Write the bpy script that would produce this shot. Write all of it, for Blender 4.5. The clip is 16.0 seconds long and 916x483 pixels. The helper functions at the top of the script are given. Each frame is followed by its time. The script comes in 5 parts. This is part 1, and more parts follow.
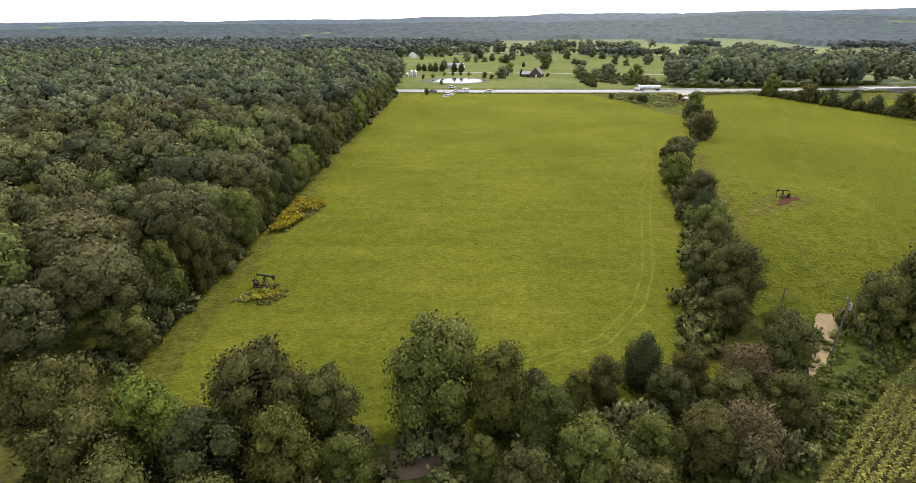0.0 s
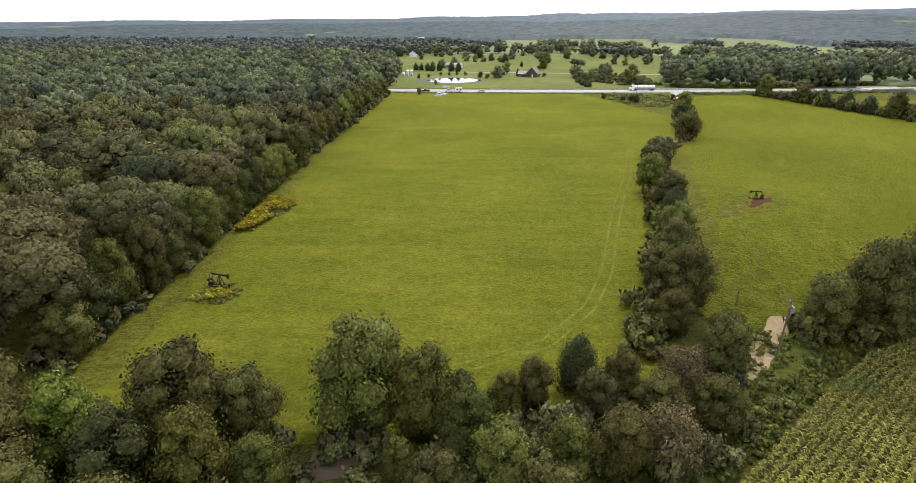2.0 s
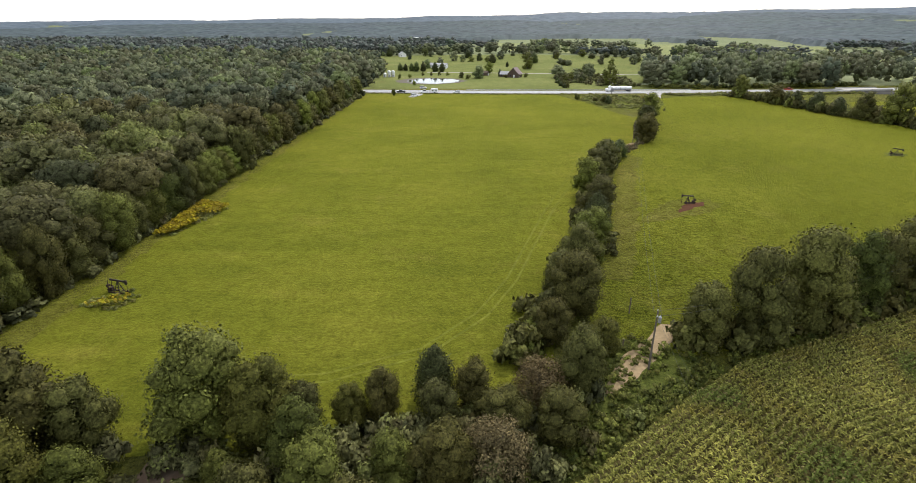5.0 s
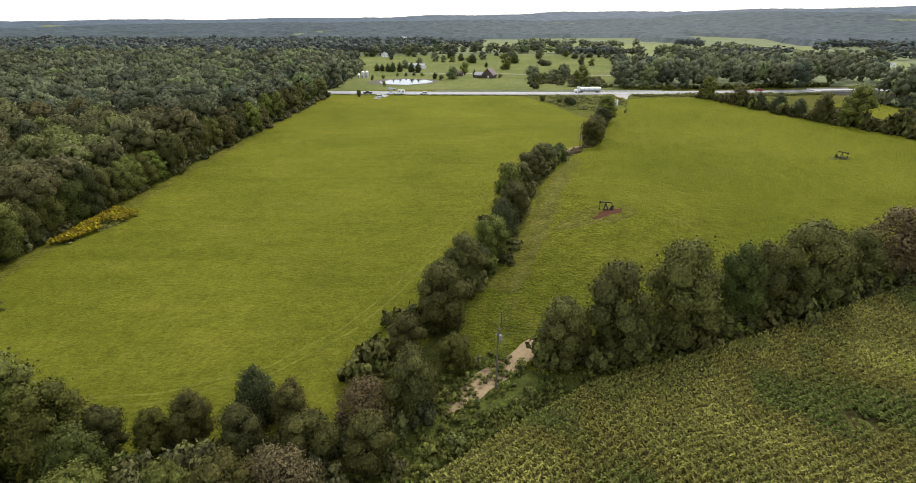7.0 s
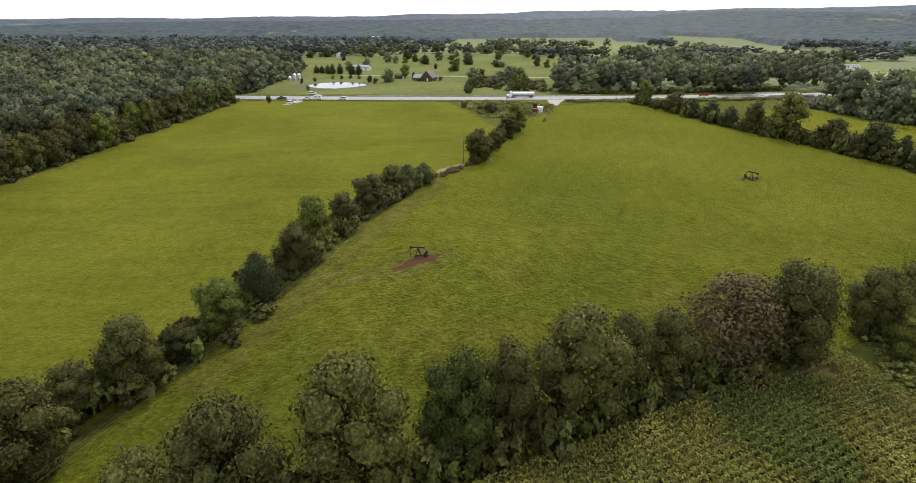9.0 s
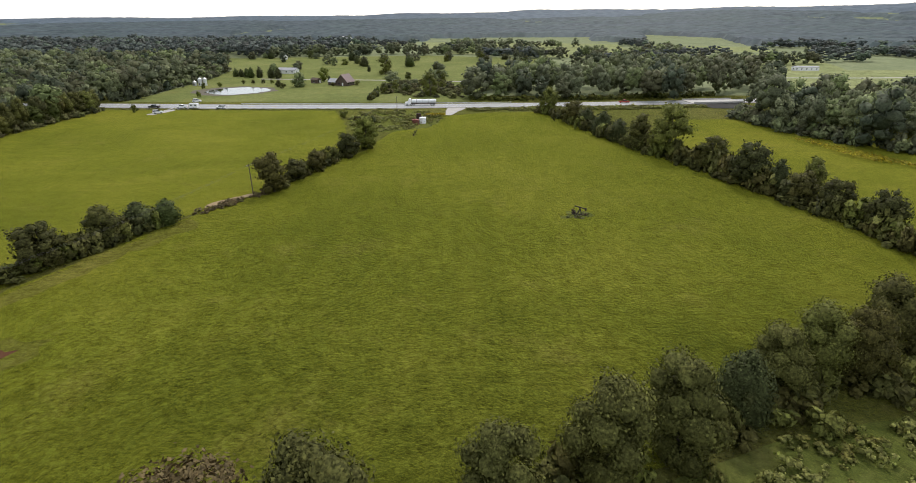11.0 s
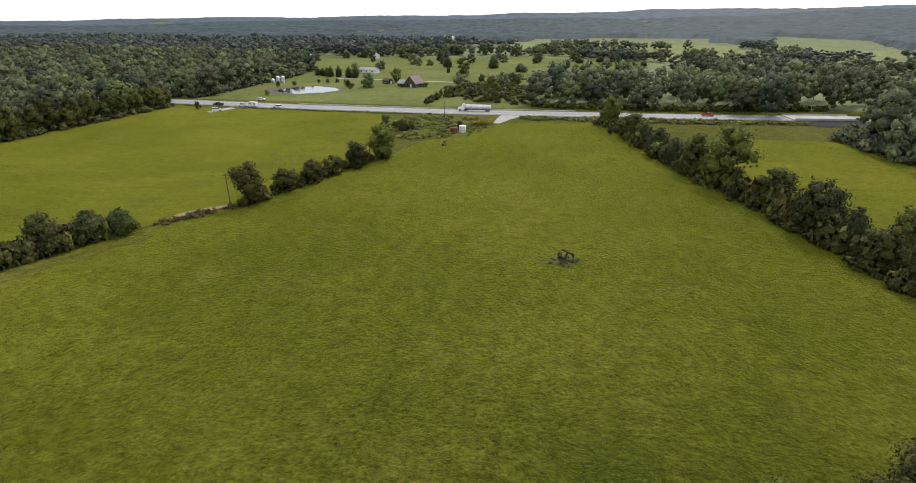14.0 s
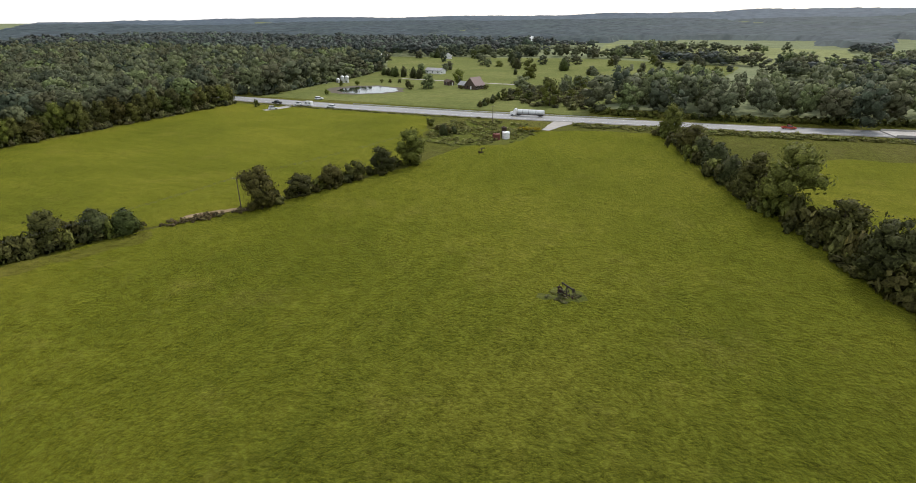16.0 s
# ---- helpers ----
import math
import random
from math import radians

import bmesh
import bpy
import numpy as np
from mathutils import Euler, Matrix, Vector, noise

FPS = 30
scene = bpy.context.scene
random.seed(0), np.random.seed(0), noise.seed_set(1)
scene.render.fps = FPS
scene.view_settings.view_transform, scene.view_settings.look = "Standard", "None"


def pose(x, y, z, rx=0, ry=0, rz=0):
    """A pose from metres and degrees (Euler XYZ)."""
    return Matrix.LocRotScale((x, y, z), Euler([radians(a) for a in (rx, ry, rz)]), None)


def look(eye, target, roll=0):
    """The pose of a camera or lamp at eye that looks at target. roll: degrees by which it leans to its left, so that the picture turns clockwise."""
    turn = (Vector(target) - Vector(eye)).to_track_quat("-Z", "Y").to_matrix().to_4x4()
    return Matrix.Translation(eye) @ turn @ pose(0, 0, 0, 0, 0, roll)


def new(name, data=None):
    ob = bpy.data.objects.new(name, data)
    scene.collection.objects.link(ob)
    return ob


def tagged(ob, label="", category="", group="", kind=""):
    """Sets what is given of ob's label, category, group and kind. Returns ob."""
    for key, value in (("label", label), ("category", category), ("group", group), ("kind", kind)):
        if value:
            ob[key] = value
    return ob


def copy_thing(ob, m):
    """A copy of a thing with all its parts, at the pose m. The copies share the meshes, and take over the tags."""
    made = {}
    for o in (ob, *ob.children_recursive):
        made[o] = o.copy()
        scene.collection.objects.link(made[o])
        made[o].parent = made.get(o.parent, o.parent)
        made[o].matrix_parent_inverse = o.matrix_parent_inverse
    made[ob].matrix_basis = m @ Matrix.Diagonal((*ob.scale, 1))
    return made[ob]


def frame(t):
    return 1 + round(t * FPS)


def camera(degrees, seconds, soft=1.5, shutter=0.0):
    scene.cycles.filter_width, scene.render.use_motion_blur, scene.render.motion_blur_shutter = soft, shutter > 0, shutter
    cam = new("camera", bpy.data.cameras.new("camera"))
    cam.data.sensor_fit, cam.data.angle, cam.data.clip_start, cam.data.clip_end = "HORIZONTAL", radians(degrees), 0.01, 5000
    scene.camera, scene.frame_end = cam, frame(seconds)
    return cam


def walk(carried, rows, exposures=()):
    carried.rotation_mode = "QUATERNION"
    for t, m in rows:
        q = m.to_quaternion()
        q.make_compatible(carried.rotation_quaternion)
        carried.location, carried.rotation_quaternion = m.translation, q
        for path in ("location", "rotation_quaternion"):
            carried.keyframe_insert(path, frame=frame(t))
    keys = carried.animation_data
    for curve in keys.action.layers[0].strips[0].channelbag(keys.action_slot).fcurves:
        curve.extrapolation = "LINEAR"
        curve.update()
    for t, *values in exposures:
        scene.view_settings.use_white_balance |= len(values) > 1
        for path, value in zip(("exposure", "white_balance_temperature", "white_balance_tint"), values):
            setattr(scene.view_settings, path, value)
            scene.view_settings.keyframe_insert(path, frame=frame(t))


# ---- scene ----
cam = camera(81.9, 16.0, soft=0.9)
METRES, EYE, TILT, LEAN, TURN = 212.0, 40.6, -22.5, 0.0, 0.0
ROWS = [
    (0.0, 0.0, 0.0, 0.0, 0.0, 0.0, -0.0),
    (0.5, 0.009, 0.0003, 0.0, 0.03, -0.02, -0.04),
    (1.0, 0.0185, 0.0006, 0.0, 0.28, -0.03, -0.16),
    (1.5, 0.0287, 0.001, 0.0002, 0.46, -0.04, -0.26),
    (2.0, 0.0395, 0.0015, 0.0005, 0.6, -0.04, -0.3),
    (2.5, 0.0514, 0.0021, 0.0008, 0.69, -0.07, -0.37),
    (3.0, 0.0637, 0.0026, 0.0013, 0.73, -0.08, -0.36),
    (3.5, 0.0782, 0.0031, 0.0026, 0.76, -0.08, -0.37),
    (4.0, 0.0931, 0.0039, 0.0041, 0.79, -0.1, -0.36),
    (6.5, 0.1807, 0.0108, 0.0123, 0.97, -0.15, -0.42),
    (7.0, 0.2129, 0.0176, 0.016, 0.76, -0.19, -0.3),
    (7.5, 0.2495, 0.0322, 0.0225, 0.56, -0.2, -0.23),
    (8.0, 0.298, 0.0643, 0.0365, 0.26, -0.2, -0.18),
    (8.5, 0.3471, 0.1001, 0.0517, 0.1, -0.25, -0.09),
    (9.0, 0.3999, 0.1315, 0.065, -0.16, -0.29, -0.01),
    (9.5, 0.4729, 0.1719, 0.0827, -0.46, -0.35, 0.15),
    (10.0, 0.5526, 0.2087, 0.0988, -0.66, -0.37, 0.28),
    (12.5, 0.7437, 0.3161, 0.1445, 3.42, -0.43, -1.44),
    (13.0, 0.7612, 0.3308, 0.1511, 6.06, -0.54, -2.55),
    (13.5, 0.7781, 0.3464, 0.1578, 8.83, -0.69, -3.68),
    (14.0, 0.7944, 0.3626, 0.1647, 10.6, -0.81, -4.39),
    (14.5, 0.8098, 0.3789, 0.1718, 11.45, -0.88, -4.75),
    (15.0, 0.8241, 0.3949, 0.1786, 13.43, -1.06, -5.57),
    (15.5, 0.8386, 0.4106, 0.1854, 16.28, -1.36, -6.68),
    (16.0, 0.8518, 0.4255, 0.1917, 18.77, -1.66, -7.68),
]
walk(cam, [(t, pose(0, 0, EYE, TILT, LEAN, TURN) @ pose(METRES * x, METRES * y, METRES * z, 90 + pitch, roll, yaw)) for t, x, y, z, yaw, pitch, roll in ROWS],
     [(0, 0.62), (4, 0.57), (7, 0.42), (10, 0.25), (12.5, 0.16), (16, 0.08)])

# ---- light ----
SUN_AZ, SUN_EL = 18.0, 50.0            # degrees: from +y towards +x, above the horizon
world = bpy.data.worlds.new("world")
scene.world = world
world.use_nodes = True
wn = world.node_tree
wn.nodes.clear()
sky = wn.nodes.new("ShaderNodeTexSky")
sky.sky_type = "NISHITA"
sky.sun_disc = False
sky.sun_elevation, sky.sun_rotation = radians(SUN_EL), radians(SUN_AZ)
sky.air_density, sky.dust_density, sky.ozone_density = 1.0, 1.0, 1.0
bg = wn.nodes.new("ShaderNodeBackground")
bg.inputs["Strength"].default_value = 0.06
haze = wn.nodes.new("ShaderNodeBackground")          # the thin bright cloud that covers the whole sky
cloud = wn.nodes.new("ShaderNodeTexNoise")
cloud.inputs["Scale"].default_value, cloud.inputs["Detail"].default_value = 3.0, 4.0
tone = wn.nodes.new("ShaderNodeValToRGB")
tone.color_ramp.elements[0].position, tone.color_ramp.elements[0].color = 0.3, (0.80, 0.84, 0.90, 1)
tone.color_ramp.elements[1].position, tone.color_ramp.elements[1].color = 0.65, (1.0, 1.0, 1.0, 1)
haze.inputs["Strength"].default_value = 0.85
both = wn.nodes.new("ShaderNodeAddShader")
wout = wn.nodes.new("ShaderNodeOutputWorld")
wn.links.new(sky.outputs[0], bg.inputs["Color"])
wn.links.new(cloud.outputs["Fac"], tone.inputs["Fac"])
wn.links.new(tone.outputs[0], haze.inputs["Color"])
wn.links.new(bg.outputs[0], both.inputs[0])
wn.links.new(haze.outputs[0], both.inputs[1])
wn.links.new(both.outputs[0], wout.inputs["Surface"])
sun = new("sun", bpy.data.lights.new("sun", "SUN"))
sun.data.energy, sun.data.angle, sun.data.color = 2.2, radians(4.0), (1.0, 0.935, 0.87)
sdir = Vector((math.sin(radians(SUN_AZ)) * math.cos(radians(SUN_EL)), math.cos(radians(SUN_AZ)) * math.cos(radians(SUN_EL)), math.sin(radians(SUN_EL))))
sun.matrix_world = look(sdir * 300, (0, 0, 0))


# ---- materials ----
def material(name, rough=0.9, metal=0.0, spec=0.3):
    m = bpy.data.materials.new(name)
    m.use_nodes = True
    t = m.node_tree
    b = t.nodes["Principled BSDF"]
    b.inputs["Roughness"].default_value, b.inputs["Metallic"].default_value = rough, metal
    b.inputs["Specular IOR Level"].default_value = spec
    return m, t, b


def coords(t, scale=(1, 1, 1), local=False):
    c = t.nodes.new("ShaderNodeTexCoord") if local else t.nodes.new("ShaderNodeNewGeometry")
    mp = t.nodes.new("ShaderNodeMapping")
    mp.inputs["Scale"].default_value = scale
    t.links.new(c.outputs["Object" if local else "Position"], mp.inputs["Vector"])
    return mp.outputs[0]


def noise_tex(t, vec, scale, detail=4.0, rough=0.55):
    n = t.nodes.new("ShaderNodeTexNoise")
    n.inputs["Scale"].default_value, n.inputs["Detail"].default_value, n.inputs["Roughness"].default_value = scale, detail, rough
    t.links.new(vec, n.inputs["Vector"])
    return n.outputs["Fac"]


def ramp(t, fac, stops):
    r = t.nodes.new("ShaderNodeValToRGB")
    while len(r.color_ramp.elements) < len(stops):
        r.color_ramp.elements.new(0.5)
    for e, (p, c) in zip(r.color_ramp.elements, stops):
        e.position, e.color = p, (*c, 1) if len(c) == 3 else c
    t.links.new(fac, r.inputs["Fac"])
    return r.outputs["Color"]


def mix(t, fac, a, b, kind="MIX"):
    n = t.nodes.new("ShaderNodeMix")
    n.data_type, n.blend_type = "RGBA", kind
    for v, k in ((fac, 0), (a, 6), (b, 7)):
        if isinstance(v, (int, float)):
            n.inputs[k].default_value = v
        elif isinstance(v, tuple):
            n.inputs[k].default_value = (*v, 1)
        else:
            t.links.new(v, n.inputs[k])
    return n.outputs[2]


def bump(t, b, height, strength, distance):
    n = t.nodes.new("ShaderNodeBump")
    n.inputs["Strength"].default_value, n.inputs["Distance"].default_value = strength, distance
    t.links.new(height, n.inputs["Height"])
    t.links.new(n.outputs[0], b.inputs["Normal"])


def grey(v):
    return (v, v, v)


def grass_material(name, low, mid, high, streak=(1, 1, 1), fine=1.6, relief=0.5, dry=(0.12, 0.1, 0.03), sheen=0.3, grain=0.5):
    """Grass: broad patches, mown streaks, tufts, single coarse weeds and a low relief of clumps."""
    m, t, b = material(name, 1.0, 0, 0.02)
    p = coords(t)
    ps = coords(t, streak)
    broad = noise_tex(t, p, 0.021, 5, 0.62)
    stripe = noise_tex(t, ps, 0.2, 5, 0.62)
    tuft = noise_tex(t, p, fine, 6, 0.72)
    fleck = noise_tex(t, p, fine * 0.28, 6, 0.75)
    c = ramp(t, broad, [(0.34, low), (0.5, mid), (0.66, high)])
    c = mix(t, 0.38, c, ramp(t, stripe, [(0.32, low), (0.52, mid), (0.7, high)]))
    c = mix(t, ramp(t, noise_tex(t, p, 0.06, 7, 0.75), [(0.54, grey(0.0)), (0.72, grey(0.45))]), c, dry)
    c = mix(t, grain, c, ramp(t, tuft, [(0.34, grey(0.4)), (0.5, grey(1.0)), (0.66, grey(1.55))]), "MULTIPLY")
    c = mix(t, grain, c, ramp(t, fleck, [(0.34, grey(0.55)), (0.5, grey(1.0)), (0.66, grey(1.4))]), "MULTIPLY")
    c = mix(t, ramp(t, noise_tex(t, p, fine * 0.5, 3, 0.5), [(0.64, grey(0.0)), (0.72, grey(0.55))]), c, tuple(0.5 * v for v in low))
    t.links.new(c, b.inputs["Base Color"])
    b.inputs["Sheen Weight"].default_value, b.inputs["Sheen Roughness"].default_value = sheen, 0.3
    b.inputs["Sheen Tint"].default_value = (0.5, 0.5, 0.03, 1)
    bump(t, b, tuft, relief, 0.45)
    return m


def leaf_material(name, dark, light, dead=(0.1, 0.098, 0.03), patch=0.11, glow=0.25, fine=2.6, even=0.0, own_share=0.78):
    """Foliage: each tree its own green, each leaf cluster its own shade, some light shining through."""
    m, t, b = material(name, 0.65, 0, 0.07)
    p = coords(t)
    info = t.nodes.new("ShaderNodeObjectInfo")
    geo = t.nodes.new("ShaderNodeNewGeometry")
    own = t.nodes.new("ShaderNodeAttribute")            # each tree of a wood carries its own tint
    own.attribute_name = "tint"
    pick = [t.nodes.new("ShaderNodeMath") for _ in range(2)]
    pick[0].operation, pick[1].operation = "ADD", "FRACT"
    t.links.new(own.outputs["Fac"], pick[0].inputs[0])
    t.links.new(info.outputs["Random"], pick[0].inputs[1])
    t.links.new(pick[0].outputs[0], pick[1].inputs[0])
    tree = mix(t, own_share, noise_tex(t, p, patch, 2), pick[1].outputs[0])
    mid = tuple((a + b) / 2 for a, b in zip(dark, light))
    dusty = tuple(a * k for a, k in zip(mid, (0.98, 0.86, 0.82)))
    fresh = tuple(a * k for a, k in zip(light, (1.0, 1.14, 0.85)))
    stops = (0.14, 0.36, 0.55, 0.72, 0.88) if own_share else (0.36, 0.44, 0.5, 0.57, 0.66)
    c = ramp(t, tree, list(zip(stops, (dark, dusty, mid, light, fresh))))
    speck = noise_tex(t, p, fine, 3, 0.6)
    c = mix(t, 1.0, c, ramp(t, speck, [(0.36, grey(0.45 + 0.4 * even)), (0.52, grey(1.0)), (0.68, grey(1.4 - 0.3 * even))]), "MULTIPLY")
    shade = ramp(t, geo.outputs["Random Per Island"], [(0.0, grey(0.68 + 0.25 * even)), (0.6, grey(1.0)), (1.0, grey(1.4 - 0.3 * even))])
    c = mix(t, 1.0, c, shade, "MULTIPLY")
    c = mix(t, ramp(t, noise_tex(t, p, 0.35, 3), [(0.62, grey(0.0)), (0.8, grey(0.45))]), c, dead)
    t.links.new(c, b.inputs["Base Color"])
    tr = t.nodes.new("ShaderNodeBsdfTranslucent")
    t.links.new(c, tr.inputs["Color"])
    mx = t.nodes.new("ShaderNodeMixShader")
    mx.inputs[0].default_value = glow
    t.links.new(b.outputs[0], mx.inputs[1])
    t.links.new(tr.outputs[0], mx.inputs[2])
    t.links.new(mx.outputs[0], t.nodes["Material Output"].inputs["Surface"])
    return m


def plain(name, colour, rough=0.6, metal=0.0, spec=0.4, wear=0.25, scale=3.0, relief=0.0, dirt=(0.1, 0.09, 0.07)):
    """A painted, rusty or earthen surface with stains at two scales."""
    m, t, b = material(name, rough, metal, spec)
    p = coords(t, local=True)
    st = ramp(t, noise_tex(t, p, scale * 0.3, 5, 0.65), [(0.45, grey(0.0)), (0.75, grey(wear))])
    c = mix(t, st, colour, dirt)
    c = mix(t, 0.6, c, ramp(t, noise_tex(t, p, scale * 4, 3), [(0.3, grey(0.75)), (0.7, grey(1.2))]), "MULTIPLY")
    t.links.new(c, b.inputs["Base Color"])
    if relief:
        bump(t, b, noise_tex(t, p, scale * 4, 4), relief, 0.05)
    return m


M_PASTURE = grass_material("pasture_grass", (0.064, 0.074, 0.009), (0.100, 0.106, 0.012), (0.140, 0.134, 0.018), (0.22, 1.0, 1), 1.6, 0.8, (0.17, 0.14, 0.03))
M_PASTURE_2 = grass_material("clover_pasture", (0.040, 0.049, 0.007), (0.068, 0.075, 0.010), (0.106, 0.104, 0.016), (1.0, 0.3, 1), 1.5, 1.0, (0.13, 0.11, 0.028), sheen=0.65, grain=0.95)
# grass paled and desaturated, with the haze over far fields in its colour
M_FARMEADOW = grass_material("hazed_meadow_grass", (0.15, 0.17, 0.075), (0.19, 0.205, 0.09), (0.23, 0.235, 0.115), (0.16, 1.0, 1), 0.3, 0.3, sheen=0.04)
# meadow green with some blue mixed in to stand for haze
M_MEADOW = grass_material("meadow_grass", (0.092, 0.11, 0.034), (0.13, 0.145, 0.046), (0.17, 0.175, 0.064), (0.16, 1.0, 1), 0.9, 0.5, sheen=0.04)
# ground colour greyed throughout, so its far parts look hazed
M_GROUND = grass_material("hazed_open_ground", (0.135, 0.155, 0.08), (0.17, 0.19, 0.1), (0.2, 0.215, 0.12), (1, 1, 1), 0.1, 0.3, (0.15, 0.15, 0.09), sheen=0.0, grain=0.25)
M_ROUGH = grass_material("rough_grass", (0.045, 0.05, 0.013), (0.07, 0.072, 0.019), (0.1, 0.09, 0.03), (1, 1, 1), 1.2, 1.0, (0.1, 0.075, 0.035), grain=0.8)
M_WEEDY = grass_material("weedy_grass", (0.045, 0.056, 0.012), (0.072, 0.084, 0.02), (0.11, 0.112, 0.033), (1, 1, 1), 0.7, 0.9, (0.13, 0.11, 0.04))
M_SOIL = plain("corn_soil", (0.085, 0.075, 0.028), 1.0, 0, 0.02, 0.5, 0.6, 0.4, (0.1, 0.075, 0.03))
M_OAK = leaf_material("oak_leaves", (0.058, 0.062, 0.02), (0.124, 0.124, 0.033))
M_LIGHT = leaf_material("light_leaves", (0.072, 0.088, 0.02), (0.138, 0.146, 0.032), (0.11, 0.115, 0.03), glow=0.3)
M_CEDAR = leaf_material("cedar_needles", (0.042, 0.052, 0.018), (0.07, 0.08, 0.028), glow=0.15)
M_DULL = leaf_material("dull_leaves", (0.1, 0.082, 0.038), (0.16, 0.128, 0.06), (0.12, 0.09, 0.05))
M_WOOD = leaf_material("woodland_leaves", (0.062, 0.068, 0.03), (0.15, 0.148, 0.055), (0.105, 0.088, 0.05), 0.09)
# middle step of haze: leaf colour greyed and blued, contrast lowered
M_MID = leaf_material("hazed_woodland_leaves", (0.062, 0.077, 0.072), (0.112, 0.128, 0.11), (0.088, 0.097, 0.088), 0.02, fine=0.5, even=0.5)
# distance haze is painted into these blued forest greens
M_FAR = leaf_material("hazed_forest_leaves", (0.045, 0.058, 0.074), (0.064, 0.079, 0.095), (0.054, 0.068, 0.083), 0.006, fine=0.03, even=0.7)
# paler, bluer copy for the thicker haze over the last ridges
M_RIDGE = leaf_material("hazed_ridge_leaves", (0.088, 0.113, 0.14), (0.102, 0.13, 0.156), (0.095, 0.12, 0.148), 0.004, fine=0.02, even=0.9)
M_PALE = leaf_material("pale_grass_leaves", (0.12, 0.135, 0.03), (0.2, 0.2, 0.06), (0.18, 0.15, 0.06), 0.12, own_share=0.0)
M_CORN = leaf_material("corn_leaves", (0.115, 0.14, 0.03), (0.285, 0.268, 0.064), (0.22, 0.16, 0.06), 0.045, own_share=0.0)
# leaf colour lifted and blued to carry the first thin haze
M_BELT = leaf_material("hazed_belt_leaves", (0.07, 0.088, 0.054), (0.165, 0.178, 0.09), (0.105, 0.105, 0.07), 0.07, fine=1.3, even=0.3)
M_FLOWER = leaf_material("goldenrod", (0.2, 0.17, 0.015), (0.34, 0.27, 0.02), (0.1, 0.12, 0.02), 0.5, own_share=0.0)
M_BARK = plain("bark", (0.09, 0.075, 0.06), 0.95, 0, 0.1, 0.5, 2.0, 0.5)
M_ROAD = plain("asphalt", (0.24, 0.24, 0.235), 0.7, 0, 0.5, 0.3, 0.25, 0.1, (0.2, 0.2, 0.2))
M_SHOULDER = plain("shoulder_gravel", (0.24, 0.23, 0.21), 0.95, 0, 0.2, 0.4, 0.5, 0.2)
M_LINE = plain("yellow_line_paint", (0.5, 0.36, 0.08), 0.6, 0, 0.4, 0.3, 1.0)
M_WHITE = plain("white_paint", (0.78, 0.78, 0.76), 0.4, 0, 0.5, 0.12, 1.0)
M_DIRT = plain("bare_dirt", (0.27, 0.2, 0.115), 1.0, 0, 0.1, 0.45, 0.5, 0.5, (0.16, 0.13, 0.06))
M_RUST = plain("rusty_iron", (0.045, 0.03, 0.022), 0.8, 0.2, 0.3, 0.5, 3.0, 0.2, (0.1, 0.045, 0.02))
M_REDSOIL = plain("oily_red_soil", (0.085, 0.04, 0.022), 1.0, 0, 0.02, 0.5, 1.2, 0.5, (0.05, 0.03, 0.02))


# ---- mesh helpers ----
def mesh_from(name, v, f, mat, smooth=False, normals=None):
    """A mesh out of arrays of vertices and of faces with equally many corners."""
    v, f = np.asarray(v, np.float32), np.asarray(f, np.int32)
    me = bpy.data.meshes.new(name)
    k = f.shape[1]
    me.vertices.add(len(v))
    me.vertices.foreach_set("co", v.ravel())
    me.loops.add(f.size)
    me.loops.foreach_set("vertex_index", f.ravel())
    me.polygons.add(len(f))
    me.polygons.foreach_set("loop_start", np.arange(0, f.size, k, dtype=np.int32))
    me.polygons.foreach_set("loop_total", np.full(len(f), k, np.int32))
    me.polygons.foreach_set("use_smooth", np.full(len(f), smooth, bool))
    me.materials.append(mat)
    me.update(calc_edges=True)
    if normals is not None:
        me.normals_split_custom_set_from_vertices(np.asarray(normals, np.float32))
    return me


def part(name, bm, mat, parent=None, label="", smooth=False):
    me = bpy.data.meshes.new(name)
    bm.to_mesh(me)
    bm.free()
    me.materials.append(mat)
    if smooth:
        for p in me.polygons:
            p.use_smooth = True
    ob = new(name, me)
    ob.parent = parent
    if label:
        ob["label"] = label
    return ob


def box(bm, x0, y0, z0, x1, y1, z1, bevel=0.0):
    r = bmesh.ops.create_cube(bm, size=1.0, matrix=Matrix.Translation(((x0 + x1) / 2, (y0 + y1) / 2, (z0 + z1) / 2)) @ Matrix.Diagonal((x1 - x0, y1 - y0, z1 - z0, 1)))
    if bevel:
        es = list({e for v in r["verts"] for e in v.link_edges})
        bmesh.ops.bevel(bm, geom=es, offset=bevel, segments=2, affect="EDGES", profile=0.6)
    return bm


def rod(bm, a, b, r0, r1=None, n=8):
    """A tapered round bar from a to b."""
    a, b = Vector(a), Vector(b)
    r1 = r0 if r1 is None else r1
    d = b - a
    m = Matrix.Translation((a + b) / 2) @ d.to_track_quat("Z", "Y").to_matrix().to_4x4()
    bmesh.ops.create_cone(bm, cap_ends=True, segments=n, radius1=r0, radius2=max(r1, 0.002), depth=d.length, matrix=m)
    return bm


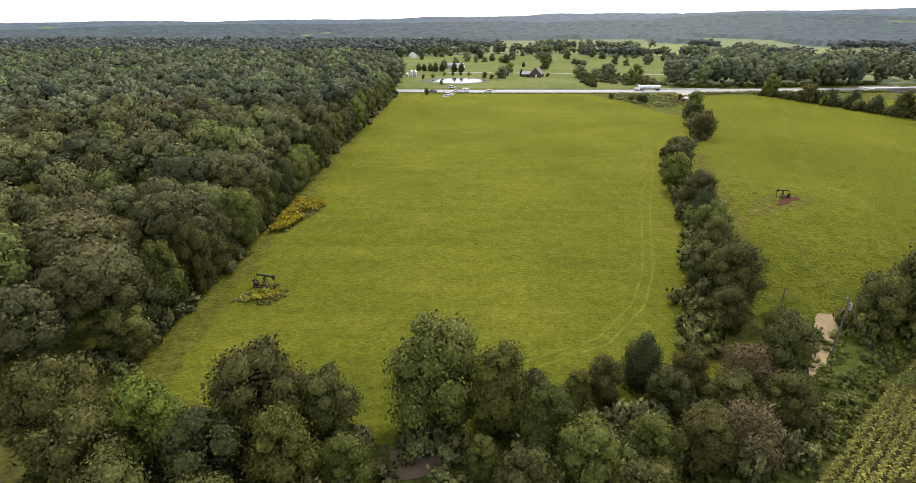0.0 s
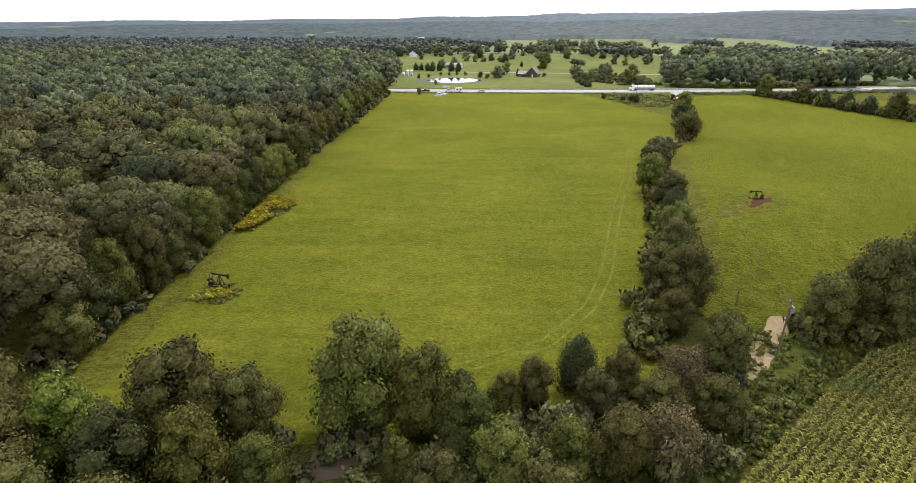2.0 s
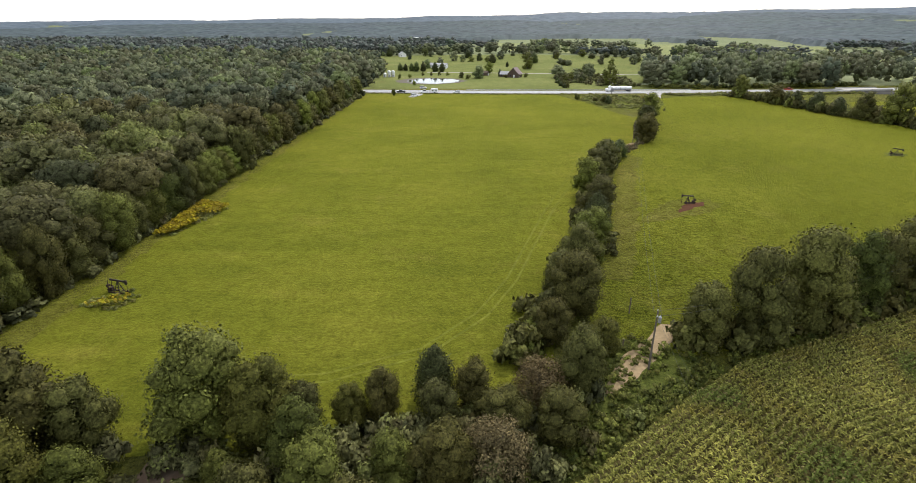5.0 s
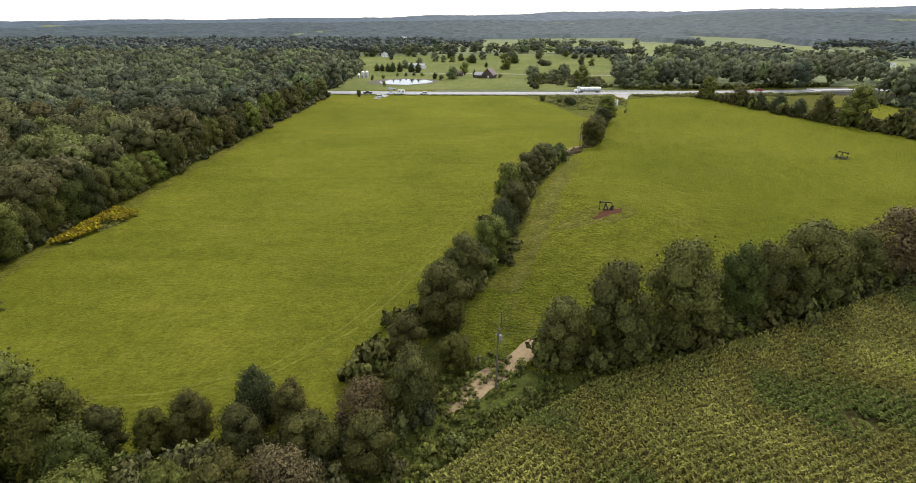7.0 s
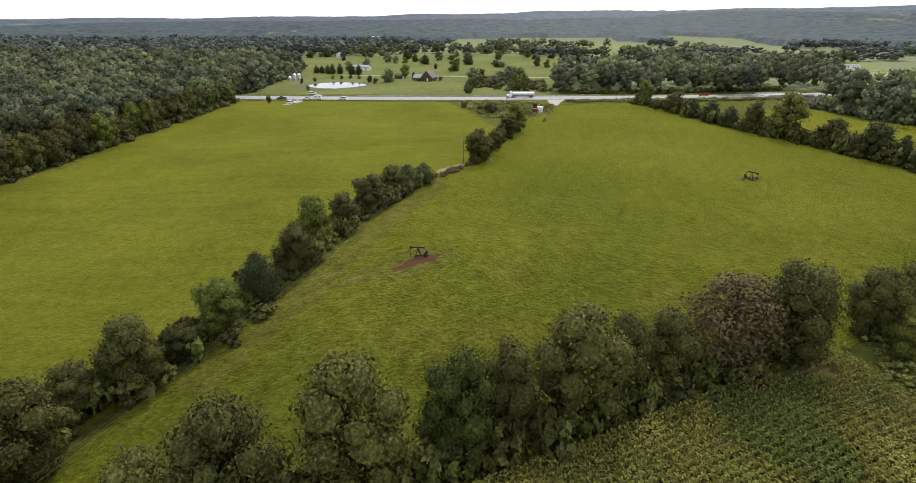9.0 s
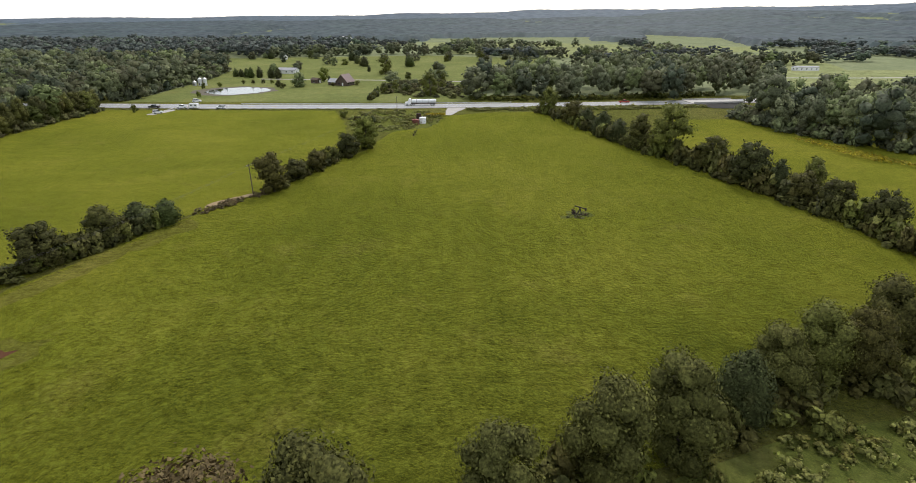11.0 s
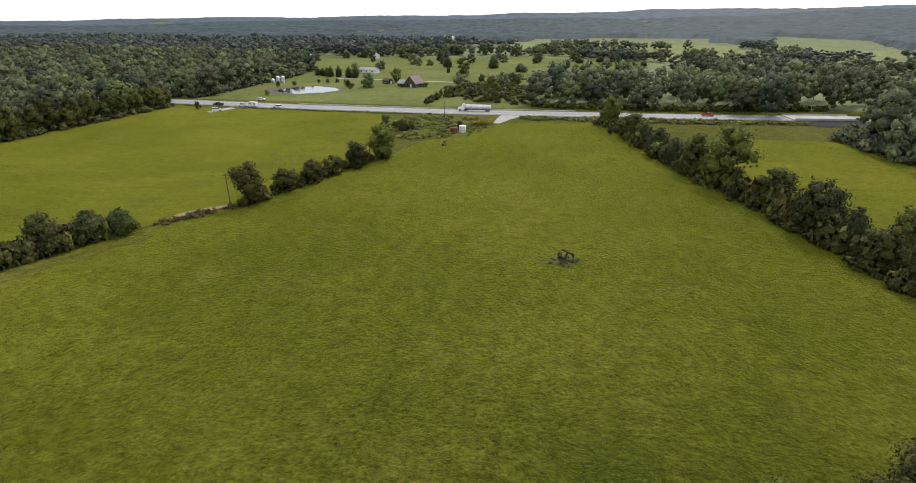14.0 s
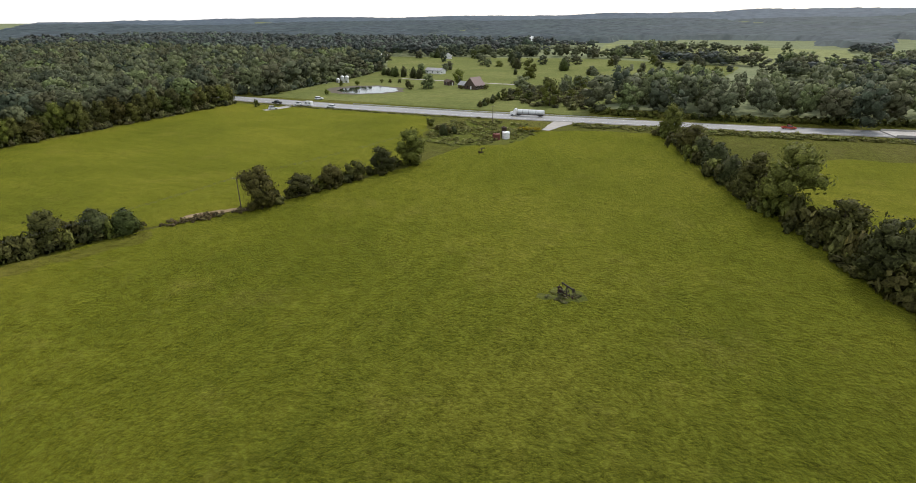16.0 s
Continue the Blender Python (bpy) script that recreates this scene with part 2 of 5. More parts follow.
def bar(bm, a, b, w, h):
    """A square bar from a to b."""
    a, b = Vector(a), Vector(b)
    d = b - a
    m = Matrix.Translation((a + b) / 2) @ d.to_track_quat("Y", "Z").to_matrix().to_4x4() @ Matrix.Diagonal((w, d.length, h, 1))
    bmesh.ops.create_cube(bm, size=1.0, matrix=m)
    return bm


def thing(name, label, category, group="", kind=""):
    return tagged(new(name), label, category, group, kind)


def sheet(name, pts, z, mat, label, category, step=0.0):
    """A level sheet of ground within an outline."""
    bm = bmesh.new()
    bm.faces.new([bm.verts.new((x, y, z)) for x, y in pts])
    bmesh.ops.recalc_face_normals(bm, faces=bm.faces)
    if bm.faces[:][0].normal.z < 0:
        bmesh.ops.reverse_faces(bm, faces=bm.faces)
    bmesh.ops.triangulate(bm, faces=bm.faces)
    return tagged(part(name, bm, mat), label, category, kind="structure")


def wobble(pts, step, amount, seed):
    """The outline resampled every step metres, with an uneven edge."""
    rng = np.random.default_rng(seed)
    out = []
    for (x0, y0), (x1, y1) in zip(pts, pts[1:] + pts[:1]):
        n = max(1, int(math.hypot(x1 - x0, y1 - y0) / step))
        for k in range(n):
            a = k / n
            out.append((x0 + (x1 - x0) * a + rng.normal(0, amount), y0 + (y1 - y0) * a + rng.normal(0, amount)))
    return out


def along(pts, s):
    """The place s metres along a line of points, and its direction."""
    for (x0, y0), (x1, y1) in zip(pts, pts[1:]):
        d = math.hypot(x1 - x0, y1 - y0)
        if s <= d or (x1, y1) == tuple(pts[-1]):
            a = s / d
            return x0 + (x1 - x0) * a, y0 + (y1 - y0) * a, math.atan2(y1 - y0, x1 - x0)
        s -= d


def inside(x, y, poly):
    if not isinstance(x, np.ndarray):
        r = False
        for (x0, y0), (x1, y1) in zip(poly, poly[1:] + poly[:1]):
            if (y0 > y) != (y1 > y) and x < (x1 - x0) * (y - y0) / (y1 - y0) + x0:
                r = not r
        return r
    r = np.zeros(x.shape, bool)
    for (x0, y0), (x1, y1) in zip(poly, poly[1:] + poly[:1]):
        if y0 != y1:
            r ^= ((y0 > y) != (y1 > y)) & (x < (x1 - x0) * (y - y0) / (y1 - y0) + x0)
    return r


# ---- foliage ----
def leaf_quads(pos, nrm, size, rng, long=1.5):
    """Diamond-shaped leaf clusters, slightly folded, at pos, facing nrm."""
    n = len(pos)
    nrm = nrm / np.linalg.norm(nrm, axis=1, keepdims=True)
    r = rng.normal(size=(n, 3))
    u = np.cross(nrm, r)
    u /= np.linalg.norm(u, axis=1, keepdims=True) + 1e-9
    w = np.cross(nrm, u)
    s = (size * rng.uniform(0.6, 1.4, n))[:, None]
    v = np.stack([pos - u * s * long * 0.5, pos + w * s * 0.5 - nrm * s * 0.18, pos + u * s * long * 0.5 - nrm * s * 0.1, pos - w * s * 0.5 - nrm * s * 0.18], 1).reshape(-1, 3)
    b = np.arange(n)[:, None] * 4
    return v, np.concatenate([b + [[0, 2, 1]], b + [[0, 3, 2]]], 1).reshape(-1, 3)


def ico(sub):
    bm = bmesh.new()
    bmesh.ops.create_icosphere(bm, subdivisions=sub, radius=1.0)
    v = np.array([p.co[:] for p in bm.verts])
    f = np.array([[p.index for p in q.verts] for q in bm.faces])
    bm.free()
    return v, f


ICO = {1: ico(1), 2: ico(2)}


def broad_crown(rng, h, r, n, leaf, low=0.12, lobes=12, core=1, heart=0.78):
    """A broadleaf crown out of uneven lobes: leaf clusters over darker hearts."""
    k = np.arange(lobes)
    zf = np.clip((k + 0.5) / lobes + rng.normal(0, 0.05, lobes), 0, 1)
    z = h * (low + 0.16 + (0.93 - low - 0.24) * zf)
    wide = np.sin(np.pi * (0.18 + 0.74 * zf)) ** 0.7
    ang = k * 2.4 + rng.uniform(0, 0.9, lobes)
    off = r * wide * rng.uniform(0.25, 0.76, lobes)
    c = np.stack([np.cos(ang) * off, np.sin(ang) * off, z], 1)
    lr = r * rng.uniform(0.26, 0.5, lobes) * (0.6 + 0.4 * wide) * (14 / max(lobes, 12)) ** 0.25
    lr = np.minimum(lr, (h - z) * 1.1 + 0.06 * h)
    return clothe(rng, c, lr, n, leaf, core, heart=heart)


def dome_crown(rng, h, r, n, leaf, lobes, core=1, low=0.25):
    """The domed crown of a tree in a closed wood: leafy lobes round a full heart."""
    rz = h * (1 - low) / 2
    u = np.arange(lobes) + 0.5
    z = 1 - (1.5 if low > 0 else 1.92) * u / lobes
    ang = u * 2.39996 + rng.uniform(0, 6.28)
    q = np.sqrt(1 - z * z)
    if low <= 0:                                          # leafy down to the ground at the edge of a wood
        q = np.where(z < 0, np.maximum(q, 0.85), q)
    lr = r * rng.uniform(0.26, 0.44, lobes) * (9 / max(lobes, 9)) ** 0.2
    reach = rng.uniform(0.52, 0.78, lobes)
    c = np.stack([np.cos(ang) * q * r * reach, np.sin(ang) * q * r * reach, h - rz + z * (rz - lr * 0.75) * rng.uniform(0.84, 1.0, lobes)], 1)
    c, lr = np.concatenate([c, [[0, 0, h - rz * 1.05]]]), np.append(lr, r * 0.6)
    return clothe(rng, c, lr, n, leaf, core, 0.9, 0.2, 0.84)


def clothe(rng, c, lr, n, leaf, core=1, flat=0.85, loose=0.26, heart=0.78):
    w = lr ** 2
    which = rng.choice(len(lr), int(n * 1.5), p=w / w.sum())
    d = rng.normal(size=(len(which), 3))
    d[:, 2] += 0.25
    d /= np.linalg.norm(d, axis=1, keepdims=True)
    rad = lr[which] * (1.0 + rng.normal(0, loose, len(which)))
    p = c[which] + d * rad[:, None] * [1, 1, flat]
    deep = np.min(np.linalg.norm(p[:, None, :] - c[None], axis=2) / lr[None], axis=1)
    ok = (deep > 0.62) & (p[:, 2] > 0.1)
    p, d = p[ok][:n], d[ok][:n]
    face = d + rng.normal(0, 0.4, p.shape)
    v, f = leaf_quads(p, face, leaf, rng)
    mid = c.mean(axis=0)
    out = (p - mid) / (np.linalg.norm(p - mid, axis=1, keepdims=True) + 1e-6)
    nv = np.repeat(d * 0.6 + out * 0.45 + [0, 0, 0.2] + face * 0.25, 4, axis=0)
    vs, fs, ns, base = [v], [f], [nv], len(v)
    iv, jf = ICO[core]
    for q, s in zip(c, lr):
        b = iv * (1 + rng.normal(0, 0.1, (len(iv), 1))) * s * heart * [1, 1, flat] + q
        b[:, 2] = np.maximum(b[:, 2], 0.05)
        vs.append(b)
        fs.append(jf + base)
        ns.append(iv * 0.7 + (q - mid) / (np.linalg.norm(q - mid) + 1e-6) * 0.5 + [0, 0, 0.25])
        base += len(b)
    ns = np.concatenate(ns)
    ns /= np.linalg.norm(ns, axis=1, keepdims=True) + 1e-9
    return np.concatenate(vs), np.concatenate(fs), c, lr, ns


def cedar_crown(rng, h, r, n, leaf):
    """A dense, pointed or egg-shaped evergreen crown."""
    lobes = 11
    zf = np.linspace(0.1, 0.9, lobes)
    wide = np.clip(1.08 * (1 - zf ** 2.4), 0.14, 1)
    ang = np.arange(lobes) * 2.4
    off = r * wide * 0.35
    c = np.stack([np.cos(ang) * off, np.sin(ang) * off, zf * h * 0.98], 1)
    return clothe(rng, c, np.maximum(r * wide * 0.66, 0.08 * h), n, leaf, 1, 1.25, 0.14)


def trunk_mesh(rng, h, r, c, lr, limbs=6, thick=0.026):
    bm = bmesh.new()
    t0 = h * thick
    pts = [Vector((rng.normal(0, 0.012) * h * i, rng.normal(0, 0.012) * h * i, h * 0.26 * i)) for i in range(4)]
    pts[0] = Vector((0, 0, -0.2))
    for i in range(3):
        rod(bm, pts[i], pts[i + 1], t0 * (1 - 0.28 * i) * (1.25 if i == 0 else 1), t0 * (0.72 - 0.28 * i), 7)
    for i in range(min(limbs, len(c))):
        q = Vector(c[(i * 2 + 1) % len(c)])
        s = pts[1].lerp(pts[3], rng.uniform(0, 0.7))
        if q.z > s.z * 0.8:
            rod(bm, s, s.lerp(q, 0.95), t0 * 0.38, t0 * 0.1, 5)
    return bm


KINDS = {
    "oak": (M_OAK, 12.0, 5.0), "light": (M_LIGHT, 12.0, 5.0), "cedar": (M_CEDAR, 8.0, 3.0), "dull": (M_DULL, 12.0, 5.0), "shrub": (M_LIGHT, 3.0, 2.2), "bush": (M_OAK, 3.0, 2.2), "ash": (M_BELT, 12.0, 5.0)}
NAMES = {"oak": "broadleaf_tree", "light": "broadleaf_tree", "cedar": "cedar_tree", "dull": "broadleaf_tree", "shrub": "shrub", "bush": "shrub", "ash": "broadleaf_tree"}
LABELS = {
    "oak": "dark green leafy tree", "light": "yellow-green leafy tree",
    "cedar": "dark evergreen cedar", "dull": "grey-brown thinning tree",
    "shrub": "low yellow-green shrub", "bush": "low dark green shrub", "ash": "haze-greyed rounded tree"}
TEMPLATES = {}


def plant(kind, x, y, h, r, place="", detail=2, seed=None):
    """A tree or shrub of that height and crown radius; detail 2 for those that the camera passes near, 0 for far ones."""
    rng = np.random.default_rng(int(abs(x) * 31 + abs(y) * 17) if seed is None else seed)
    variant = int(rng.integers(0, 4))
    key = (kind, variant, detail)
    spin = rng.uniform(0, 6.28)
    if key not in TEMPLATES:
        mat, h0, r0 = KINDS[kind]
        g = np.random.default_rng(variant * 13 + detail + len(kind) * 7)
        n, leaf = ((500, 0.6), (2200, 0.4), (10500, 0.22))[detail]
        if kind == "cedar":
            v, f, c, lr, nv = cedar_crown(g, h0, r0, int(n * 0.75), leaf * 0.75)
        elif kind in ("shrub", "bush"):
            v, f, c, lr, nv = broad_crown(g, h0, r0, int(n * 0.35), leaf * 0.6, 0.0, 7)
        else:
            thin = {"oak": 1.0, "light": 0.9, "dull": 0.8, "ash": 1.2}[kind]
            v, f, c, lr, nv = broad_crown(g, h0, r0, int(n * thin), leaf, -0.1, 30 if detail else 14, 2 if detail == 2 else 1)
            if kind == "dull":
                keep = np.ones(len(f), bool)
                keep[int(n * thin) * 2:] = False
                f = f[keep]
        root = thing(NAMES[kind], LABELS[kind], "shrub" if kind in ("shrub", "bush") else "tree")
        crown = new("crown", mesh_from("crown", v, f, mat, True, nv))
        crown.parent = root
        part("trunk", trunk_mesh(g, h0, r0, c, lr, 14 if kind == "dull" else 6), M_BARK, root)
        s = (r / r0, r / r0 * g.uniform(0.9, 1.1), h / h0)
        root.matrix_basis = pose(x, y, 0, 0, 0, math.degrees(spin)) @ Matrix.Diagonal((*s, 1))
        TEMPLATES[key] = root
        ob = root
    else:
        src = TEMPLATES[key]
        h0, r0 = KINDS[kind][1:]
        s0 = src.matrix_basis.to_scale()
        s = (r / r0 / s0[0], r / r0 * rng.uniform(0.9, 1.1) / s0[1], h / h0 / s0[2])
        ob = copy_thing(src, pose(x, y, 0, 0, 0, math.degrees(spin)) @ Matrix.Diagonal((*s, 1)))
    if place:
        ob["label"] = LABELS[kind] + " " + place
        ob["group"] = "trees " + place
    return ob


def woods(name, spots, mat, label, tiers, low=0.12, spread=0.05):
    """Many trees in one mesh: spots are rows of x, y, height, radius; tiers give, for rising distance, the leaf count and size."""
    rng = np.random.default_rng(len(name))
    stock = {}
    vs, fs, ns, tint, base = [], [], [], [], 0
    for x, y, h, r, tier in spots:
        n, leaf, lobes = tiers[int(tier)]
        key = (int(tier), int(rng.integers(0, 6)))
        if key not in stock:
            q = dome_crown(np.random.default_rng(key[1] * 7 + key[0]), 13.0, 4.6, n, leaf, lobes, 2 if int(tier) == 0 and n > 1000 else 1, low + spread * key[1])
            stock[key] = q[0], q[1], q[4]
        v, f, nv = stock[key]
        a = rng.uniform(0, 6.28)
        ca, sa = math.cos(a), math.sin(a)
        k = r / 4.6
        vs.append(np.stack([(v[:, 0] * ca - v[:, 1] * sa) * k + x, (v[:, 0] * sa + v[:, 1] * ca) * k + y, v[:, 2] * h / 13.0], 1))
        ns.append(np.stack([nv[:, 0] * ca - nv[:, 1] * sa, nv[:, 0] * sa + nv[:, 1] * ca, nv[:, 2]], 1))
        fs.append(f + base)
        tint.append(np.full(len(v), rng.random(), np.float32))
        base += len(v)
    me = mesh_from(name, np.concatenate(vs), np.concatenate(fs), mat, True, np.concatenate(ns))
    me.attributes.new("tint", "FLOAT", "POINT").data.foreach_set("value", np.concatenate(tint))
    return tagged(new(name, me), label, "woodland", kind="stuff")


def stand(seed, x0, x1, y0, y1, r0, r1, tries, ok, close=0.8):
    """Places for trees of mixed crown radius that touch but hardly overlap."""
    rng = np.random.default_rng(seed)
    cell, out = {}, []
    for _ in range(tries):
        x, y, r = rng.uniform(x0, x1), rng.uniform(y0, y1), r0 + (r1 - r0) * rng.random() ** 1.4
        if not ok(x, y):
            continue
        i, j = int(x // 12), int(y // 12)
        if all(math.hypot(x - a, y - b) > close * (r + c) for k in (-1, 0, 1) for l in (-1, 0, 1) for a, b, c in cell.get((i + k, j + l), ())):
            cell.setdefault((i, j), []).append((x, y, r))
            out.append((x, y, r))
    return out, rng


# ---- the ground ----
def land(x, y):
    """The low swell of the pasture on which one of the pumps stands."""
    return 1.9 * math.exp(-((x - 81) / 16) ** 2 / 2 - ((y - 118) / 22) ** 2 / 2)


def hill(x, y):
    """Height of the land: level round the fields, low wooded hills far off."""
    d = math.hypot(x, y)
    a = math.degrees(math.atan2(x, max(y, 1.0)))
    rise = min(max((d - 1300) / 2900, 0), 1)
    rise = rise * rise * (3 - 2 * rise)
    side = 55 + 1.15 * (a + 10)
    v = noise.noise(Vector((x * 0.0011, y * 0.0011, 3.0))) + 0.5 * noise.noise(Vector((x * 0.003, y * 0.003, 7.0)))
    return rise * max(side + 26 * v, 8.0) - (0.25 if d < 800 else 0.0)


def build_ground():
    bm = bmesh.new()
    radii = [0, 120, 260, 420, 600, 850, 1150, 1450] + [1700 + 200 * i for i in range(16)]
    rings = []
    for d in radii:
        rings.append([bm.verts.new((d * math.sin(k * math.pi / 60), d * math.cos(k * math.pi / 60), hill(d * math.sin(k * math.pi / 60), d * math.cos(k * math.pi / 60)))) for k in range(120)] if d else [bm.verts.new((0, 0, -0.25))])
    for k in range(120):
        bm.faces.new((rings[0][0], rings[1][(k + 1) % 120], rings[1][k]))
        for a, b in zip(rings[1:], rings[2:]):
            bm.faces.new((a[k], a[(k + 1) % 120], b[(k + 1) % 120], b[k]))
    bmesh.ops.recalc_face_normals(bm, faces=bm.faces)
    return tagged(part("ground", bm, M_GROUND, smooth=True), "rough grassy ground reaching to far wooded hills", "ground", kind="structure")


build_ground()
sheet("near_ground", [(-440, -60), (470, -60), (470, 392), (-440, 392)], -0.03, M_ROUGH, "rough brownish grass along hedges and woods", "ground")
HEDGE = [(34, 58), (42, 73), (47, 86), (54, 104), (60, 125), (66, 148), (77, 178), (90, 198), (100, 228), (109, 252), (112, 285), (118, 318)]
RIGHT = [(186, 328), (194, 297), (205, 255), (217, 222), (226, 192), (232, 165), (236, 140), (240, 120)]
SOUTH = [(56, 62), (75, 67), (100, 77), (124, 88), (150, 97), (180, 112), (205, 122), (240, 128)]
FIELD_1 = [(-41, 45), (-20, 42), (0, 43), (22, 47), (36, 56)] + [(x - 1, y) for x, y in HEDGE[1:10]] + [(100, 262), (92, 300), (80, 336), (-38, 338)]
FIELD_2 = [(47, 61)] + [(x + 1, y) for x, y in HEDGE[1:10]] + [(118, 300), (134, 318), (160, 330), (184, 331)] + RIGHT[1:7] + SOUTH[::-1][1:]
sheet("field_1", wobble(FIELD_1, 5, 0.5, 1), 0.03, M_PASTURE, "yellow-green mown pasture between woodland and hedgerow", "field")
sheet("field_2", wobble(FIELD_2, 5, 0.5, 2), 0.03, M_PASTURE_2, "yellow-green mown pasture between hedgerow and tree lines", "field")
sheet("field_3", wobble([(240, 310), (300, 305), (330, 250), (300, 190), (245, 150), (238, 170), (233, 195), (224, 225), (212, 260)], 6, 0.8, 3), 0.03, M_PASTURE, "yellow-green pasture beside a wooded creek", "field")
FARMS = [(-46, 366), (150, 366), (150, 400), (215, 520), (253, 709), (108, 775), (-141, 720), (-60, 560), (-48, 480)]
sheet("field_4", wobble(FARMS, 10, 1.0, 4), 0.03, M_MEADOW, "green farm meadow round a pond and house, dulled for haze", "field")
CORN_EDGE = [(24, 30), (34.4, 37.8), (48, 49), (60, 58), (77, 65), (100, 75.5), (124, 87), (137, 92)]
sheet("corn_ground", wobble(CORN_EDGE + [(140, 90), (140, 20), (24, 0)], 4, 0.3, 5), 0.04, M_SOIL, "dark soil between corn rows", "field")

# ---- the road ----
ROAD = [(-420, 372), (-200, 358), (-45, 353), (25, 349), (100, 349), (160, 353), (225, 358), (290, 366), (400, 384), (600, 430)]


def ribbon(pts, w0, w1, z):
    bm = bmesh.new()
    rows = []
    for i, (x, y) in enumerate(pts):
        a, b = pts[max(i - 1, 0)], pts[min(i + 1, len(pts) - 1)]
        d = Vector((b[0] - a[0], b[1] - a[1])).normalized()
        rows.append([bm.verts.new((x - d.y * w, y + d.x * w, z)) for w in (w0, w1)])
    for p, q in zip(rows, rows[1:]):
        bm.faces.new((p[0], p[1], q[1], q[0]))
    bmesh.ops.recalc_face_normals(bm, faces=bm.faces)
    if bm.faces[:][0].normal.z < 0:
        bmesh.ops.reverse_faces(bm, faces=bm.faces)
    return bm


tagged(part("road_shoulder", ribbon(ROAD, -7.6, 7.6, 0.1), M_SHOULDER), "grey gravel shoulders along the highway", "road", kind="structure")
road = tagged(part("road", ribbon(ROAD, -5.6, 5.6, 0.16), M_ROAD), "pale worn two-lane asphalt highway", "road", kind="structure")

# ---- woodland ----
places, rng = stand(5, -420, -46, 14, 346, 3.4, 7.0, 16000, lambda x, y: x > -y - 45)
spots = [(x, y, 7.5 + 1.35 * r + rng.uniform(-1.5, 2.5), r * 1.12, 0 if math.hypot(x, y) < 120 else 1 if math.hypot(x, y) < 230 else 2) for x, y, r in places]
TIERS = [(3400, 0.32, 26), (1100, 0.48, 18), (320, 0.75, 12)]
woods("woodland", [p for p in spots if p[4] < 2], M_WOOD, "dense mixed broadleaf woodland beside the pasture", TIERS)
woods("back_woodland", [p for p in spots if p[4] == 2], M_BELT, "dense woodland reaching to the highway, light haze in its colour", TIERS)

for k in range(46):
    y = 58 + k * 6.2
    plant("oak" if rng.random() < 0.75 else "light", -43 + rng.uniform(-2, 1.5), y, rng.uniform(9, 15), rng.uniform(3.4, 5.2), "at the edge of the wood", 2 if y < 150 else 1)

# ---- tree lines: x, y, height, crown radius ----
for kind, x, y, h, r in [
        ("oak", -2.3, 46.0, 14.0, 5.6), ("light", 4.2, 45.0, 11.0, 4.2), ("oak", -19.6, 42.3, 13.6, 5.4), ("oak", -13.4, 43.0, 10.0, 3.8),
        ("light", -29.5, 40.0, 11.0, 4.6), ("oak", -33.0, 35.5, 11.5, 4.6), ("oak", -22.7, 36.3, 10.5, 4.4), ("oak", -37.5, 39.5, 14.0, 4.8),
        ("light", -15.5, 36.0, 10.5, 4.4), ("oak", -28.0, 31.5, 9.5, 4.2), ("light", -10.5, 37.0, 7.0, 3.0), ("oak", -19.5, 30.0, 9.0, 4.2)]:
    plant(kind, x, y, h, r, "at the south end of the pasture")
for kind, x, y, h, r in [
        ("cedar", 21.9, 52.1, 7.9, 2.5), ("oak", 39.1, 53.2, 10.1, 3.5), ("oak", 16.3, 48.5, 7.6, 2.6), ("dull", 34.0, 51.5, 6.8, 3.6),
        ("light", 9.0, 41.6, 8.8, 3.6), ("oak", 12.0, 37.0, 8.6, 3.8), ("oak", 22.5, 46.0, 7.6, 3.0), ("light", 18.5, 39.3, 7.2, 3.4),
        ("oak", 23.5, 39.5, 8.2, 3.6), ("dull", 28.5, 40.5, 7.6, 3.4), ("light", 2.4, 38.6, 5.0, 2.2), ("oak", 26.5, 50.0, 7.6, 2.8),
        ("oak", 8.0, 46.5, 7.2, 2.6), ("light", 13.0, 47.0, 6.4, 2.4), ("oak", 29.5, 46.0, 7.2, 3.2), ("oak", 35.5, 45.5, 7.0, 3.0), ("oak", 6.0, 35.0, 7.0, 3.4), ("oak", 16.0, 33.5, 7.0, 3.4)]:
    plant(kind, x, y, h, r, "in the fence row below the pasture")
